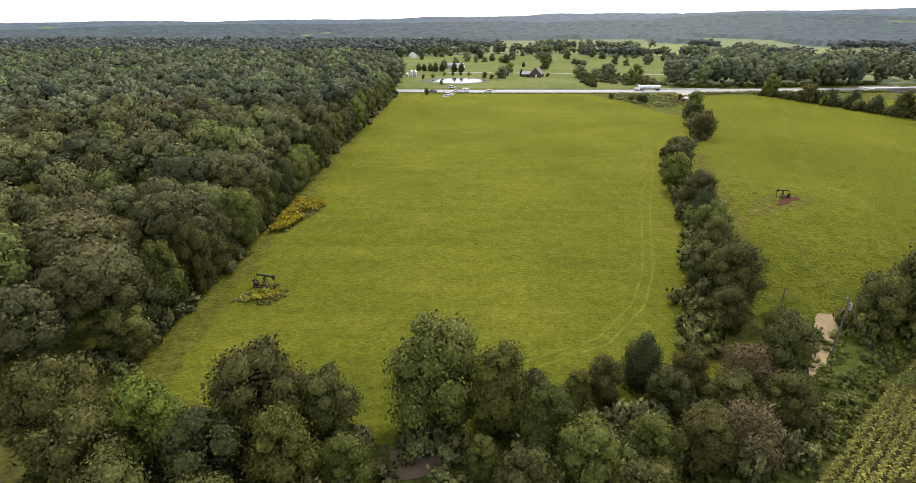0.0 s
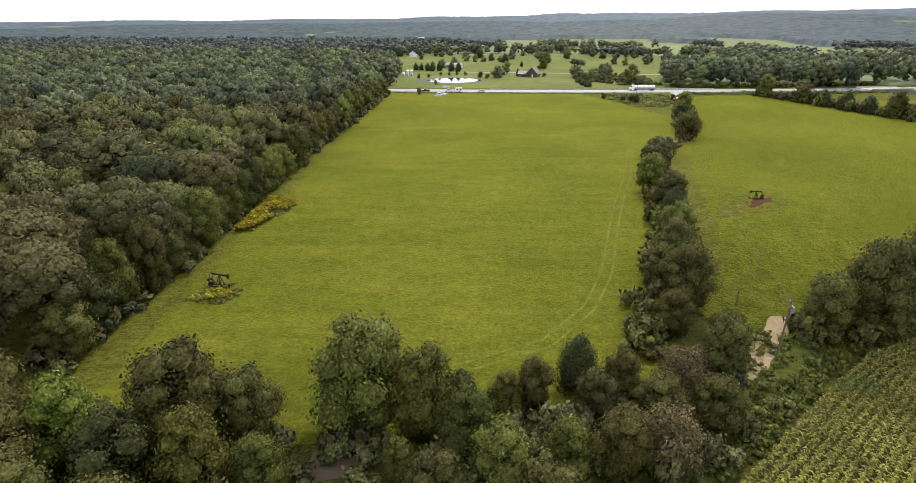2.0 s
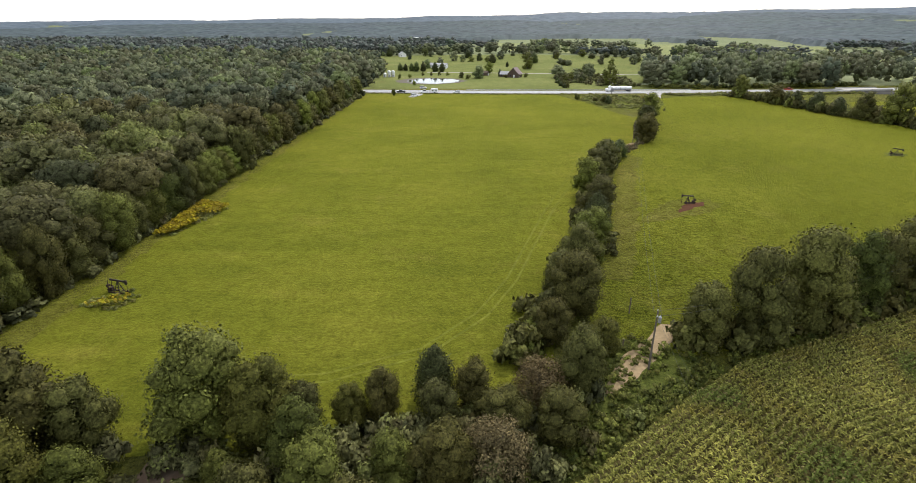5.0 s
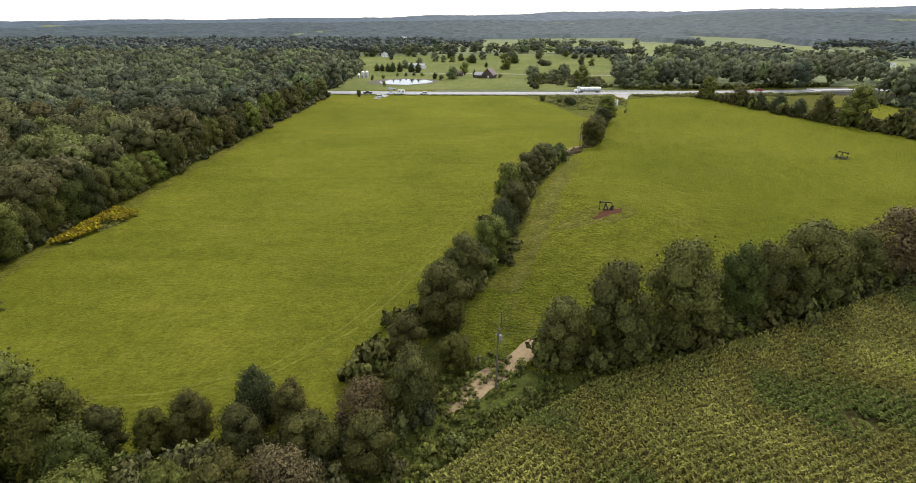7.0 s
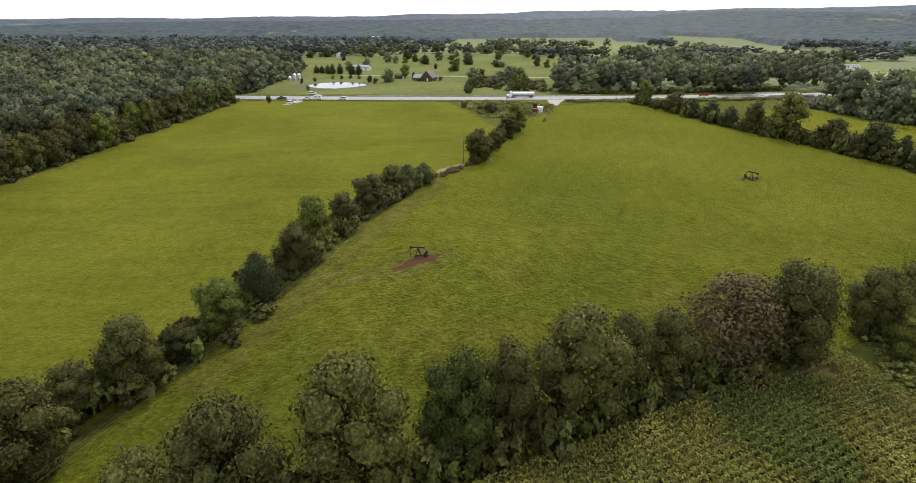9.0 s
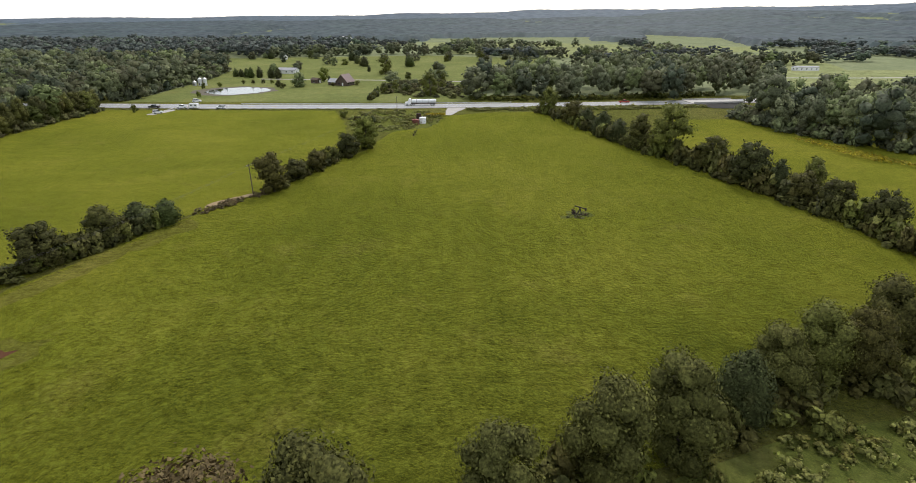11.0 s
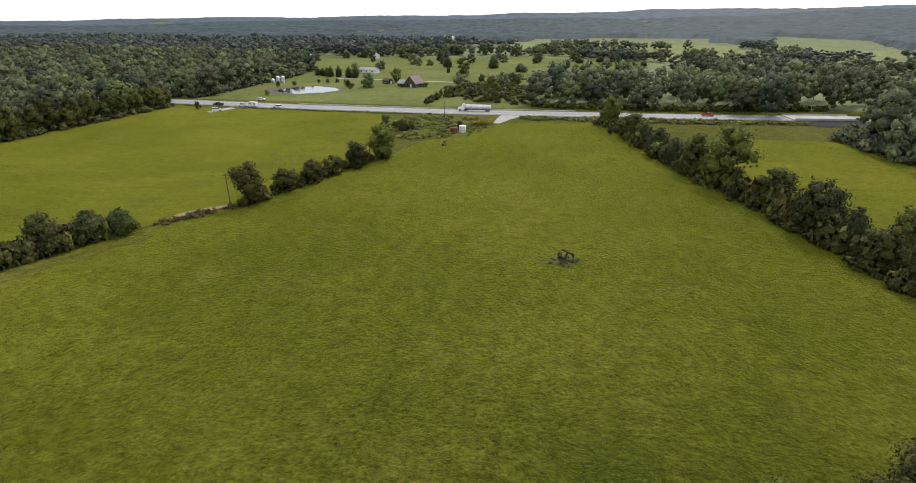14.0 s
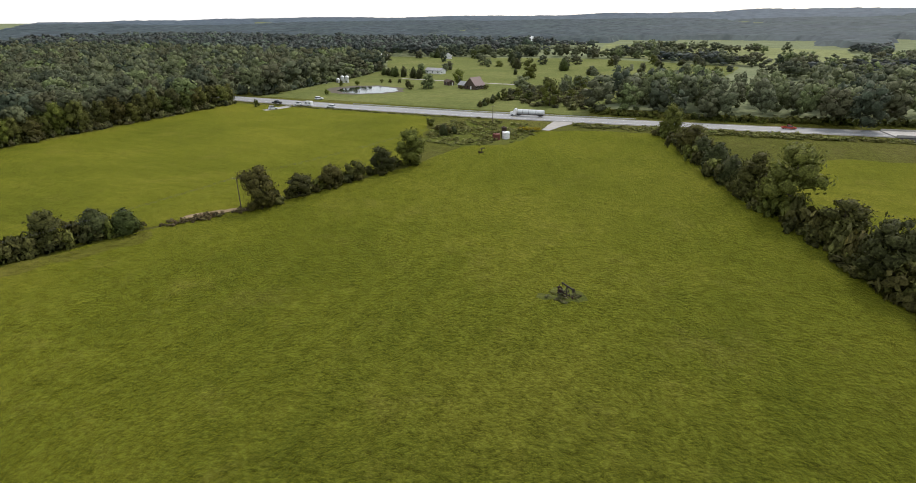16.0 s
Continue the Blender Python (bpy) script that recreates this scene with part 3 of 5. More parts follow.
for kind, x, y, h, r in [
        ("oak", 42.0, 71.8, 11.2, 4.6), ("oak", 37.5, 64.0, 7.5, 3.0), ("light", 44.0, 62.0, 6.0, 2.6), ("oak", 40.9, 80.0, 7.6, 3.3), ("oak", 44.9, 85.0, 10.6, 4.2),
        ("oak", 47.9, 91.0, 5.6, 2.8), ("oak", 50.4, 98.0, 9.2, 4.2), ("cedar", 52.9, 107.0, 8.9, 3.2), ("oak", 55.9, 117.4, 9.6, 4.3), ("light", 56.0, 131.0, 11.0, 4.2),
        ("oak", 60.2, 140.0, 8.5, 3.6), ("oak", 64.5, 151.0, 10.0, 4.8), ("oak", 68.2, 163.0, 8.9, 4.4), ("cedar", 71.4, 170.8, 6.9, 3.6), ("cedar", 75.6, 174.5, 6.2, 3.4),
        ("oak", 92.0, 198.5, 12.3, 4.9), ("oak", 94.5, 210.5, 6.8, 4.2), ("oak", 98.4, 219.5, 7.5, 3.7), ("bush", 100.6, 228.8, 5.9, 3.5), ("oak", 104.5, 238.6, 8.9, 4.3)]:
    plant(kind, x, y, h, r, "in the hedgerow between the pastures", 2 if y < 130 else 1)
for kind, x, y, h, r in [
        ("light", 109.0, 249.5, 13.0, 5.4), ("bush", 101.1, 299.4, 4.2, 3.0), ("shrub", 88.6, 313.4, 3.6, 2.6), ("cedar", 101.8, 296.1, 5.0, 1.9),
        ("cedar", 104.0, 301.5, 3.5, 1.7), ("shrub", -19.0, 331.0, 3.9, 1.6), ("bush", 96.5, 303.0, 3.0, 2.4)]:
    plant(kind, x, y, h, r, "near the highway", 1)
for kind, x, y, h, r in [
        ("oak", 58.0, 63.5, 11.0, 3.9), ("oak", 65.2, 65.0, 15.0, 5.0), ("oak", 75.1, 69.0, 16.3, 5.6), ("light", 85.0, 73.5, 13.8, 4.4), ("oak", 90.5, 77.0, 12.5, 4.0),
        ("oak", 98.5, 79.5, 15.8, 6.0), ("oak", 110.6, 85.5, 11.3, 4.0), ("dull", 120.2, 89.5, 14.6, 6.8), ("oak", 129.5, 91.5, 15.0, 5.8), ("oak", 104.5, 83.0, 12.0, 4.0),
        ("oak", 144.9, 97.0, 12.0, 4.4), ("oak", 155.9, 101.0, 13.2, 5.2), ("light", 146.1, 90.8, 8.6, 3.3), ("oak", 164.4, 104.5, 13.5, 4.8), ("cedar", 173.5, 110.0, 10.0, 3.6),
        ("oak", 180.5, 114.5, 10.5, 4.2), ("oak", 186.5, 117.0, 12.0, 4.4), ("oak", 192.5, 117.0, 11.2, 4.0), ("oak", 200.5, 124.0, 12.0, 4.8), ("oak", 209.0, 124.0, 11.0, 4.6)]:
    plant(kind, x, y, h, r, "in the tree line beside the corn")
for kind, x, y, h, r in [
        ("light", 187.2, 326.5, 13.7, 5.6), ("oak", 193.6, 300.0, 11.0, 5.4), ("cedar", 197.0, 287.0, 9.0, 4.0), ("cedar", 200.2, 274.2, 10.0, 4.6), ("cedar", 203.0, 262.0, 9.0, 4.2),
        ("oak", 206.5, 250.0, 13.5, 5.4), ("light", 212.6, 237.0, 18.6, 7.8), ("oak", 219.5, 219.7, 11.7, 5.6), ("oak", 222.5, 203.0, 13.6, 5.6), ("cedar", 226.3, 195.8, 10.0, 3.4),
        ("oak", 228.5, 187.9, 9.6, 4.3), ("oak", 235.0, 194.6, 11.0, 3.9), ("oak", 230.8, 179.0, 10.0, 4.5), ("oak", 233.5, 168.0, 11.0, 4.5), ("oak", 237.0, 156.0, 10.5, 4.5), ("oak", 239.0, 145.0, 11.0, 4.6)]:
    plant(kind, x, y, h, r, "in the tree line along the pasture", 1)

# ---- woods beyond the road ----
GAPS = [[(135, 800), (345, 800), (475, 1453), (204, 1453)], [(415, 860), (590, 840), (760, 1359), (640, 1561)], [(362, 480), (450, 440), (590, 800), (500, 800)],
        [(90, 860), (245, 840), (269, 1376), (75, 1408)], [(240, 740), (376, 720), (463, 1236), (260, 1247)], FARMS, [(205, 440), (330, 440), (360, 530), (230, 545)], [(322, 366), (480, 366), (640, 560), (430, 560), (394, 495)], [(-46, 340), (420, 340), (420, 362), (150, 374), (-46, 374)],
        [(232, 300), (280, 305), (272, 270), (300, 190), (420, 190), (420, 100), (215, 100)], [(-200, 640), (-60, 600), (-60, 720), (-200, 730)], [(-170, 1150), (0, 1150), (0, 1290), (-170, 1290)]]


def wooded(x, y):
    """Where woods stand beyond the pastures and the road."""
    if (y < 366 and x < 268) or abs(x) > 1.05 * y + 60 or (268 < x and y < 385 and (y > 332 or y < 190 or x < 274 + abs(y - 290) * 0.32)):
        return False
    if y > 450 and x > 40 - 0.16 * y:                       # open farmland with belts and copses
        if noise.noise(Vector((x * 0.0075, y * 0.011, 2.0))) + 0.35 * noise.noise(Vector((x * 0.03, y * 0.03, 6.0))) < 0.16:
            return False
    return not any(inside(x, y, g) for g in GAPS)


places, rng = stand(11, -560, 640, 110, 620, 4.2, 8.0, 14000, wooded)
spots = [(x, y, (11.5 + 1.2 * r if y < 450 else 6.5 + 1.1 * r) + rng.uniform(-3, 3) if x > -60 else 8 + 1.3 * r + rng.uniform(-2, 3), r * 1.15, 0 if math.hypot(x - 120, y - 60) < 360 else 1) for x, y, r in places]
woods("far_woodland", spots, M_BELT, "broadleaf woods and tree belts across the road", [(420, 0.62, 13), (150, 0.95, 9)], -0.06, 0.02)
places, rng = stand(12, -900, 1000, 620, 1100, 5.0, 9.0, 14000, wooded)
spots = [(x, y, (9 if x < 0 else 5) + 0.9 * r + rng.uniform(-2, 3), r * 1.2, 0) for x, y, r in places]
woods("grey_woodland", spots, M_MID, "broadleaf woods towards the hills, haze put into their colour", [(26, 2.0, 5)], -0.06, 0.02)


belt = []
for line, n, w in (([(-70, 745), (20, 800), (135, 800), (255, 770)], 90, 10), ([(135, 800), (160, 1000), (330, 985)], 60, 12), ([(240, 730), (380, 690), (420, 840)], 60, 9), ([(370, 590), (420, 610), (520, 640)], 26, 8)):
    total = sum(math.hypot(b[0] - a[0], b[1] - a[1]) for a, b in zip(line, line[1:]))
    for _ in range(n):
        x, y, a = along(line, rng.uniform(0, total * 0.999))
        belt.append((x + rng.normal(0, w), y + rng.normal(0, w), rng.uniform(9, 17), rng.uniform(5.0, 8.5), 0))
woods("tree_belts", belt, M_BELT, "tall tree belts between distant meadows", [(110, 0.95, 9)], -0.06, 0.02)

ANG, RAD = np.radians(np.linspace(-54, 54, 330)), np.array([1065 + 13 * k + 0.085 * k * k for k in range(135)])
dj = (RAD[:, None] + rng.uniform(-5, 5, (len(RAD), len(ANG)))).ravel()
aj = (ANG[None, :] + rng.uniform(-0.0022, 0.0022, (len(RAD), len(ANG)))).ravel()
px, py = dj * np.sin(aj), dj * np.cos(aj)
bare = np.zeros(len(px), bool)
for g in GAPS:
    bare |= inside(px, py, g)
bare |= (dj < 1230) & (px > 40 - 0.16 * py)
vs = []
for x, y, clear, up in zip(px, py, bare, rng.uniform(-1.0, 1.2, len(px))):
    # tree tops over the land; below it where meadows lie open
    clear = clear or noise.noise(Vector((x * 0.0035, y * 0.0016, 1.0))) + 0.5 * noise.noise(Vector((x * 0.01, y * 0.006, 4.0))) > 0.52 - 0.08 * (x > 250)
    vs.append((x, y, hill(x, y) + (-2.0 if clear else 9 + 4 * noise.noise(Vector((x * 0.02, y * 0.02, 9.0))) + up)))
vs = np.array(vs)
rows = np.arange(len(RAD) - 1)
# two leaf colours paint haze by distance; near-level normals flatten the contrast
for name, mat, rr, label in (("distant_forest", M_FAR, rows[RAD[:-1] < 2900], "distant forest over low hills, blue haze painted in"), ("ridge_forest", M_RIDGE, rows[RAD[:-1] >= 2900], "forest on the farthest ridges, paler blue haze painted in")):
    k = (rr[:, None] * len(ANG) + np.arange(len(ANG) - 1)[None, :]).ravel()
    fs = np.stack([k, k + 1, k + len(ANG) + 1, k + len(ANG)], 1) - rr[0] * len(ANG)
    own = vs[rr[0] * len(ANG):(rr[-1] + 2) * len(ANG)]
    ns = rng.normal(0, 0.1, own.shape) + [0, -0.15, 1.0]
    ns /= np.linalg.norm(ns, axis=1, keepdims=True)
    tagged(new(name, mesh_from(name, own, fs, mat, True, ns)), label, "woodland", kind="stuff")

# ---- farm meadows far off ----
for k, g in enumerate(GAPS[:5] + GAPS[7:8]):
    sheet("far_field", wobble(g, 40, 2.0, 20 + k), 0.05 + 0.01 * k, M_FARMEADOW, "hay meadow between distant tree belts, paled for haze", "field")

# ---- undergrowth ----
def brush(name, spots, mat, label, n=150, leaf=0.34, category="undergrowth"):
    """Low growth in one mesh: spots are rows of x, y, height, radius."""
    g = np.random.default_rng(len(name) + len(spots))
    stock = [broad_crown(np.random.default_rng(40 + k), 2.0, 1.4, n, leaf, -0.1, 3 if n < 60 else 5) for k in range(4)]
    vs, fs, ns, tint, base = [], [], [], [], 0
    for x, y, h, r in spots:
        v, f, _, _, nv = stock[int(g.integers(0, 4))]
        a = g.uniform(0, 6.28)
        ca, sa = math.cos(a), math.sin(a)
        k = r / 1.4
        vs.append(np.stack([(v[:, 0] * ca - v[:, 1] * sa) * k + x, (v[:, 0] * sa + v[:, 1] * ca) * k + y, v[:, 2] * h / 2.0], 1))
        ns.append(np.stack([nv[:, 0] * ca - nv[:, 1] * sa, nv[:, 0] * sa + nv[:, 1] * ca, nv[:, 2] + 0.4], 1))
        fs.append(f + base)
        tint.append(np.full(len(v), g.random(), np.float32))
        base += len(v)
    me = mesh_from(name, np.concatenate(vs), np.concatenate(fs), mat, True, np.concatenate(ns))
    me.attributes.new("tint", "FLOAT", "POINT").data.foreach_set("value", np.concatenate(tint))
    return tagged(new(name, me), label, category, kind="stuff")


def strip(pts, width, count, h, r, seed, shift=0.0):
    g = np.random.default_rng(seed)
    total = sum(math.hypot(b[0] - a[0], b[1] - a[1]) for a, b in zip(pts, pts[1:]))
    out = []
    for _ in range(count):
        x, y, a = along(pts, g.uniform(0, total * 0.999))
        w = g.normal(0, width) + shift
        out.append((x - math.sin(a) * w, y + math.cos(a) * w, h * g.uniform(0.5, 1.4), r * g.uniform(0.6, 1.4)))
    return out


def scatter(poly, count, h, r, seed, clump=0.0):
    g = np.random.default_rng(seed)
    xs, ys = [p[0] for p in poly], [p[1] for p in poly]
    out = []
    while len(out) < count:
        x, y = g.uniform(min(xs), max(xs)), g.uniform(min(ys), max(ys))
        if inside(x, y, poly) and noise.noise(Vector((x * 0.13, y * 0.13, seed))) > clump - 1 + g.uniform(0, 1):
            out.append((x, y, h * g.uniform(0.5, 1.5), r * g.uniform(0.6, 1.5)))
    return out


HEDGE_A, HEDGE_B = HEDGE[:7], HEDGE[7:10]
brush("hedge_undergrowth", strip(HEDGE_A, 1.6, 230, 3.2, 1.8, 1, 3.0) + strip(HEDGE_B, 1.3, 50, 2.6, 1.6, 2), M_OAK, "dark green bushes filling the hedgerow", 140, 0.42)
brush("treeline_undergrowth", strip(SOUTH[:4], 1.2, 130, 3.6, 1.8, 3, 1.5) + strip(SOUTH[4:], 2.2, 110, 3.4, 1.9, 4) + strip(RIGHT, 1.6, 190, 3.6, 2.1, 5) + strip(RIGHT[1:], 1.2, 110, 5.6, 2.5, 15), M_OAK, "dark green bushes under the tree lines", 120, 0.46)
SOUTH_ROW = [(-38, 44), (-20, 45), (-6, 43), (8, 43), (20, 47), (33, 50), (40, 56)]
brush("fencerow_undergrowth", strip(SOUTH_ROW, 2.2, 90, 3.0, 1.7, 6, -2.5) + scatter([(-45, 34), (-10, 42), (-12, 30), (-40, 22)], 60, 3.4, 1.9, 7) + scatter([(4, 42), (30, 47), (34, 40), (20, 28), (4, 30)], 60, 3.0, 1.8, 8), M_WOOD, "mixed green bushes along the fence row", 330, 0.25)
brush("wood_edge_growth", strip([(-40.5, 54), (-40.5, 110), (-42, 165), (-40, 215), (-38, 300), (-37, 338)], 1.1, 260, 2.6, 1.7, 9, 1.8), M_WOOD, "leafy growth along the edge of the wood", 90, 0.48)
brush("gap_weeds", strip([(78, 180), (84, 189), (90, 197)], 0.9, 45, 1.0, 0.9, 10), M_DULL, "dry brownish weeds in a gap of the hedgerow", 90, 0.26)
WEEDS = [(8, 30), (24, 30), (34, 38.5), (47, 49.5), (59, 58.5), (56, 61), (49, 66), (42, 60), (30, 45), (14, 36)]
sheet("weedy_strip", wobble(WEEDS, 3, 0.4, 31), 0.05, M_WEEDY, "weedy green strip between corn and fence row", "ground")
brush("tall_weeds", scatter(WEEDS, 520, 0.9, 0.75, 11), M_LIGHT, "tall green weeds beside the corn", 34, 0.3)
brush("corn_edge_grass", strip(CORN_EDGE[1:], 0.8, 420, 1.1, 0.7, 12, 1.6), M_LIGHT, "tall grass along the corn rows", 30, 0.3)
EAST = [(124, 88.5), (137, 93), (150, 97), (175, 106), (200, 112), (200, 60), (150, 60), (137, 91)]
sheet("weedy_corner", wobble(EAST, 4, 0.4, 32), 0.05, M_WEEDY, "weedy green corner beyond the corn", "ground")
brush("corner_weeds", scatter(EAST, 620, 1.1, 1.0, 13), M_PALE, "tall yellowish weeds in the corner", 40, 0.36)
VERGE = [(150, 333), (185, 334), (230, 338), (275, 345), (275, 350), (225, 348), (160, 343), (146, 340)]
brush("roadside_weeds", scatter(VERGE, 420, 1.0, 1.5, 14) + strip([(-36, 341), (20, 339), (80, 339), (112, 340)], 0.8, 150, 0.5, 1.2, 15), M_PALE, "tall green weeds along the roadside ditch", 24, 0.5)
MOUNDS = [(97, 285), (112, 280), (130, 290), (136, 312), (128, 332), (100, 334), (90, 315)]
sheet("overgrown_lot", wobble(MOUNDS, 3, 0.5, 33), 0.05, M_WEEDY, "overgrown grassy lot near the highway", "ground")
brush("lot_grass", scatter(MOUNDS, 330, 1.0, 1.5, 16, 0.5), M_PALE, "tall pale grass mounds in the lot", 24, 0.5)

# ---- goldenrod ----
def flowers(name, poly, count, seed, label):
    g = np.random.default_rng(seed)
    sp = np.array(scatter(poly, count, 1.0, 1.0, seed, 0.4))
    p = np.stack([sp[:, 0], sp[:, 1], 0.6 + 0.5 * sp[:, 2]], 1)
    d = g.normal(0, 0.5, p.shape) + [0, 0, 0.9]
    v, f = leaf_quads(p, d, 0.5, g, 1.2)
    return tagged(new(name, mesh_from(name, v, f, M_FLOWER)), label, "flowers", kind="stuff")


GOLD = [(-39.5, 102), (-36.5, 103), (-32.5, 116), (-31.5, 121), (-34, 122), (-39.5, 124)]
flowers("goldenrod_patch", GOLD, 1900, 51, "yellow goldenrod in bloom at the wood edge")
brush("goldenrod_stems", scatter(GOLD, 80, 0.4, 0.8, 52), M_PALE, "green weeds among the goldenrod", 60, 0.3)
flowers("goldenrod_clump", [(126, 315), (137, 317), (136, 321), (127, 320)], 420, 53, "yellow goldenrod beside the gravel drive")
JACKWEED = [(-36, 72), (-29, 72.5), (-27, 76), (-30, 79), (-34.5, 78)]
brush("pump_weeds", scatter(JACKWEED, 40, 0.4, 0.6, 54), M_PALE, "tall weeds round the pump base", 70, 0.24)
flowers("pump_goldenrod", [(-34, 72), (-29, 73), (-28, 75.5), (-33, 75)], 60, 55, "thin yellow goldenrod among pump weeds")
flowers("creek_goldenrod", [(270, 263), (276, 262), (283, 236), (290, 215), (275, 228)], 900, 56, "thin yellow goldenrod in the creek pasture")

# ---- corn ----
def build_corn():
    g = np.random.default_rng(60)
    offs = []
    total = sum(math.hypot(b[0] - a[0], b[1] - a[1]) for a, b in zip(CORN_EDGE, CORN_EDGE[1:]))
    s = 0.0
    while s < total:
        offs.append(along(CORN_EDGE, s))
        s += 0.26
    e = np.array(offs)
    ang = np.convolve(np.pad(e[:, 2], 40, mode="edge"), np.ones(81) / 81, "valid")
    spots = []
    for row in range(56):
        w = 0.6 + row * 0.94
        x, y = e[:, 0] + np.sin(ang) * w + g.normal(0, 0.06, len(e)), e[:, 1] - np.cos(ang) * w + g.normal(0, 0.06, len(e))
        for a, b, c in zip(x, y, ang):
            thin = noise.noise(Vector((a * 0.06, b * 0.06, 5.0))) + 0.5 * noise.noise(Vector((a * 0.2, b * 0.2, 2.0)))
            if a < 24 or a > 139 or b < 8 or thin > 0.56 - max(0, (a - 85) / 220) or g.random() < 0.06:
                continue
            spots.append((a, b, 1.75 - max(0, thin) * 0.9))
    p = np.array(spots)
    n = len(p)
    blades = 5
    vs = []
    for i in range(blades):
        a = g.uniform(0, 6.28, n)
        d = np.stack([np.cos(a), np.sin(a), np.zeros(n)], 1)
        q = np.stack([-np.sin(a), np.cos(a), np.zeros(n)], 1)
        z = p[:, 2] * g.uniform(0.4 + 0.11 * i, 0.5 + 0.11 * i, n)
        root = np.stack([p[:, 0], p[:, 1], z], 1)
        ln = g.uniform(0.3, 0.52, n)[:, None]
        mid = root + d * ln * 0.6 + np.array([0, 0, 1]) * ln * 0.45
        tip = root + d * ln * 1.15 + np.array([0, 0, 1]) * ln * g.uniform(-0.25, 0.35, n)[:, None]
        vs.append(np.stack([root - q * 0.07, root + q * 0.07, mid + q * 0.1, mid - q * 0.1, tip + q * 0.02, tip - q * 0.02], 1))
    v = np.concatenate(vs).reshape(-1, 3)
    b = np.arange(n * blades)[:, None] * 6
    f = np.concatenate([b + [[0, 1, 2, 3]], b + [[3, 2, 4, 5]]], 1).reshape(-1, 4)
    tagged(new("corn_plants", mesh_from("corn_plants", v, f, M_CORN)), "rows of tall yellow-green corn with patchy gaps", "corn", kind="stuff")
    t = np.stack([p[:, 0], p[:, 1], p[:, 2] + 0.12], 1)[::2]
    v, f = leaf_quads(t, g.normal(0, 1, t.shape) * [1, 1, 0.2], 0.2, g, 1.6)
    tagged(new("corn_tassels", mesh_from("corn_tassels", v, f, M_TASSEL)), "pale dry tassels on the corn", "corn", kind="stuff")


M_TASSEL = leaf_material("corn_tassel", (0.13, 0.12, 0.045), (0.2, 0.17, 0.07), (0.2, 0.16, 0.08), 0.2, own_share=0.0)
build_corn()
brush("corn_weeds", scatter([(80, 58), (125, 80), (135, 80), (140, 45), (100, 40)], 900, 0.7, 1.0, 61, 0.5), M_CORN, "yellowish grass choking the thin corn", 30, 0.36)

# ---- dirt, gravel and water ----
M_GRAVEL = plain("gravel", (0.36, 0.34, 0.31), 0.95, 0, 0.2, 0.4, 0.8, 0.3, (0.2, 0.19, 0.14))
sheet("dirt_track", wobble([(42, 53.5), (45, 54), (49.5, 59.5), (54.5, 64.5), (56.5, 69), (54.5, 69.5), (51, 65.5), (46.5, 61)], 1.5, 0.25, 80), 0.07, M_DIRT, "bare sandy dirt track through the field gate", "track")
sheet("bare_bank", wobble([(79, 185), (85, 192), (89, 196.5), (88, 198), (83, 194), (78.5, 188)], 1.2, 0.3, 81), 0.08, M_DIRT, "pale bare bank in a gap of the hedgerow", "ground")
M_WORN_SOIL = plain("brown_soil", (0.11, 0.075, 0.05), 1.0, 0, 0.1, 0.5, 1.0, 0.4)
sheet("bare_hollow", wobble([(-7.5, 38), (-3, 38.5), (-1, 41.5), (-3.5, 43), (-6.5, 42)], 1.2, 0.25, 82), 0.06, M_WORN_SOIL, "bare reddish dirt under the trees", "ground")
sheet("gravel_drive", wobble([(137.5, 346), (136.5, 334), (136, 322), (139.5, 322), (143, 334), (148.5, 346)], 3, 0.2, 83), 0.08, M_GRAVEL, "pale gravel farm drive joining the highway", "track")
sheet("gravel_lane", wobble([(-7, 345), (-8, 330), (-10, 324), (-6, 323), (-3, 330), (-1, 345)], 3, 0.2, 84), 0.08, M_GRAVEL, "short gravel pull-in beside the highway", "track")
tagged(part("farm_lane", ribbon([(-10, 489), (21, 487), (78, 481), (132, 472), (180, 468)], -1.8, 1.8, 0.1), M_GRAVEL), "pale gravel lane behind the farmhouse", "track", kind="structure")
tagged(part("far_lane", ribbon([(370, 492), (394, 495), (463, 493), (560, 500)], -2.5, 2.5, 0.15), M_GRAVEL), "pale gravel lane across a far meadow", "track", kind="structure")
POND = [(-17, 407), (-20, 417), (-13, 430), (-2, 437), (15, 430), (21, 416), (16, 406), (4, 397), (-8, 399)]
m, t, b = material("pond_water", 0.06, 0, 0.5)
b.inputs["Base Color"].default_value = (0.02, 0.025, 0.02, 1)
b.inputs["IOR"].default_value = 1.33
bump(t, b, noise_tex(t, coords(t), 1.5, 3), 0.06, 0.05)
M_WATER = m
M_MUD = plain("muddy_bank", (0.09, 0.075, 0.05), 0.9, 0, 0.3, 0.5, 0.4, 0.4)
sheet("pond_bank", wobble([(x * 1.35 - 2.5, y + (y - 415) * 0.25) for x, y in POND], 3, 0.5, 85), 0.06, M_MUD, "muddy brown bank round a farm pond", "ground")
sheet("pond_water", wobble(POND, 3, 0.5, 86), 0.1, M_WATER, "still pond reflecting the white sky", "water")

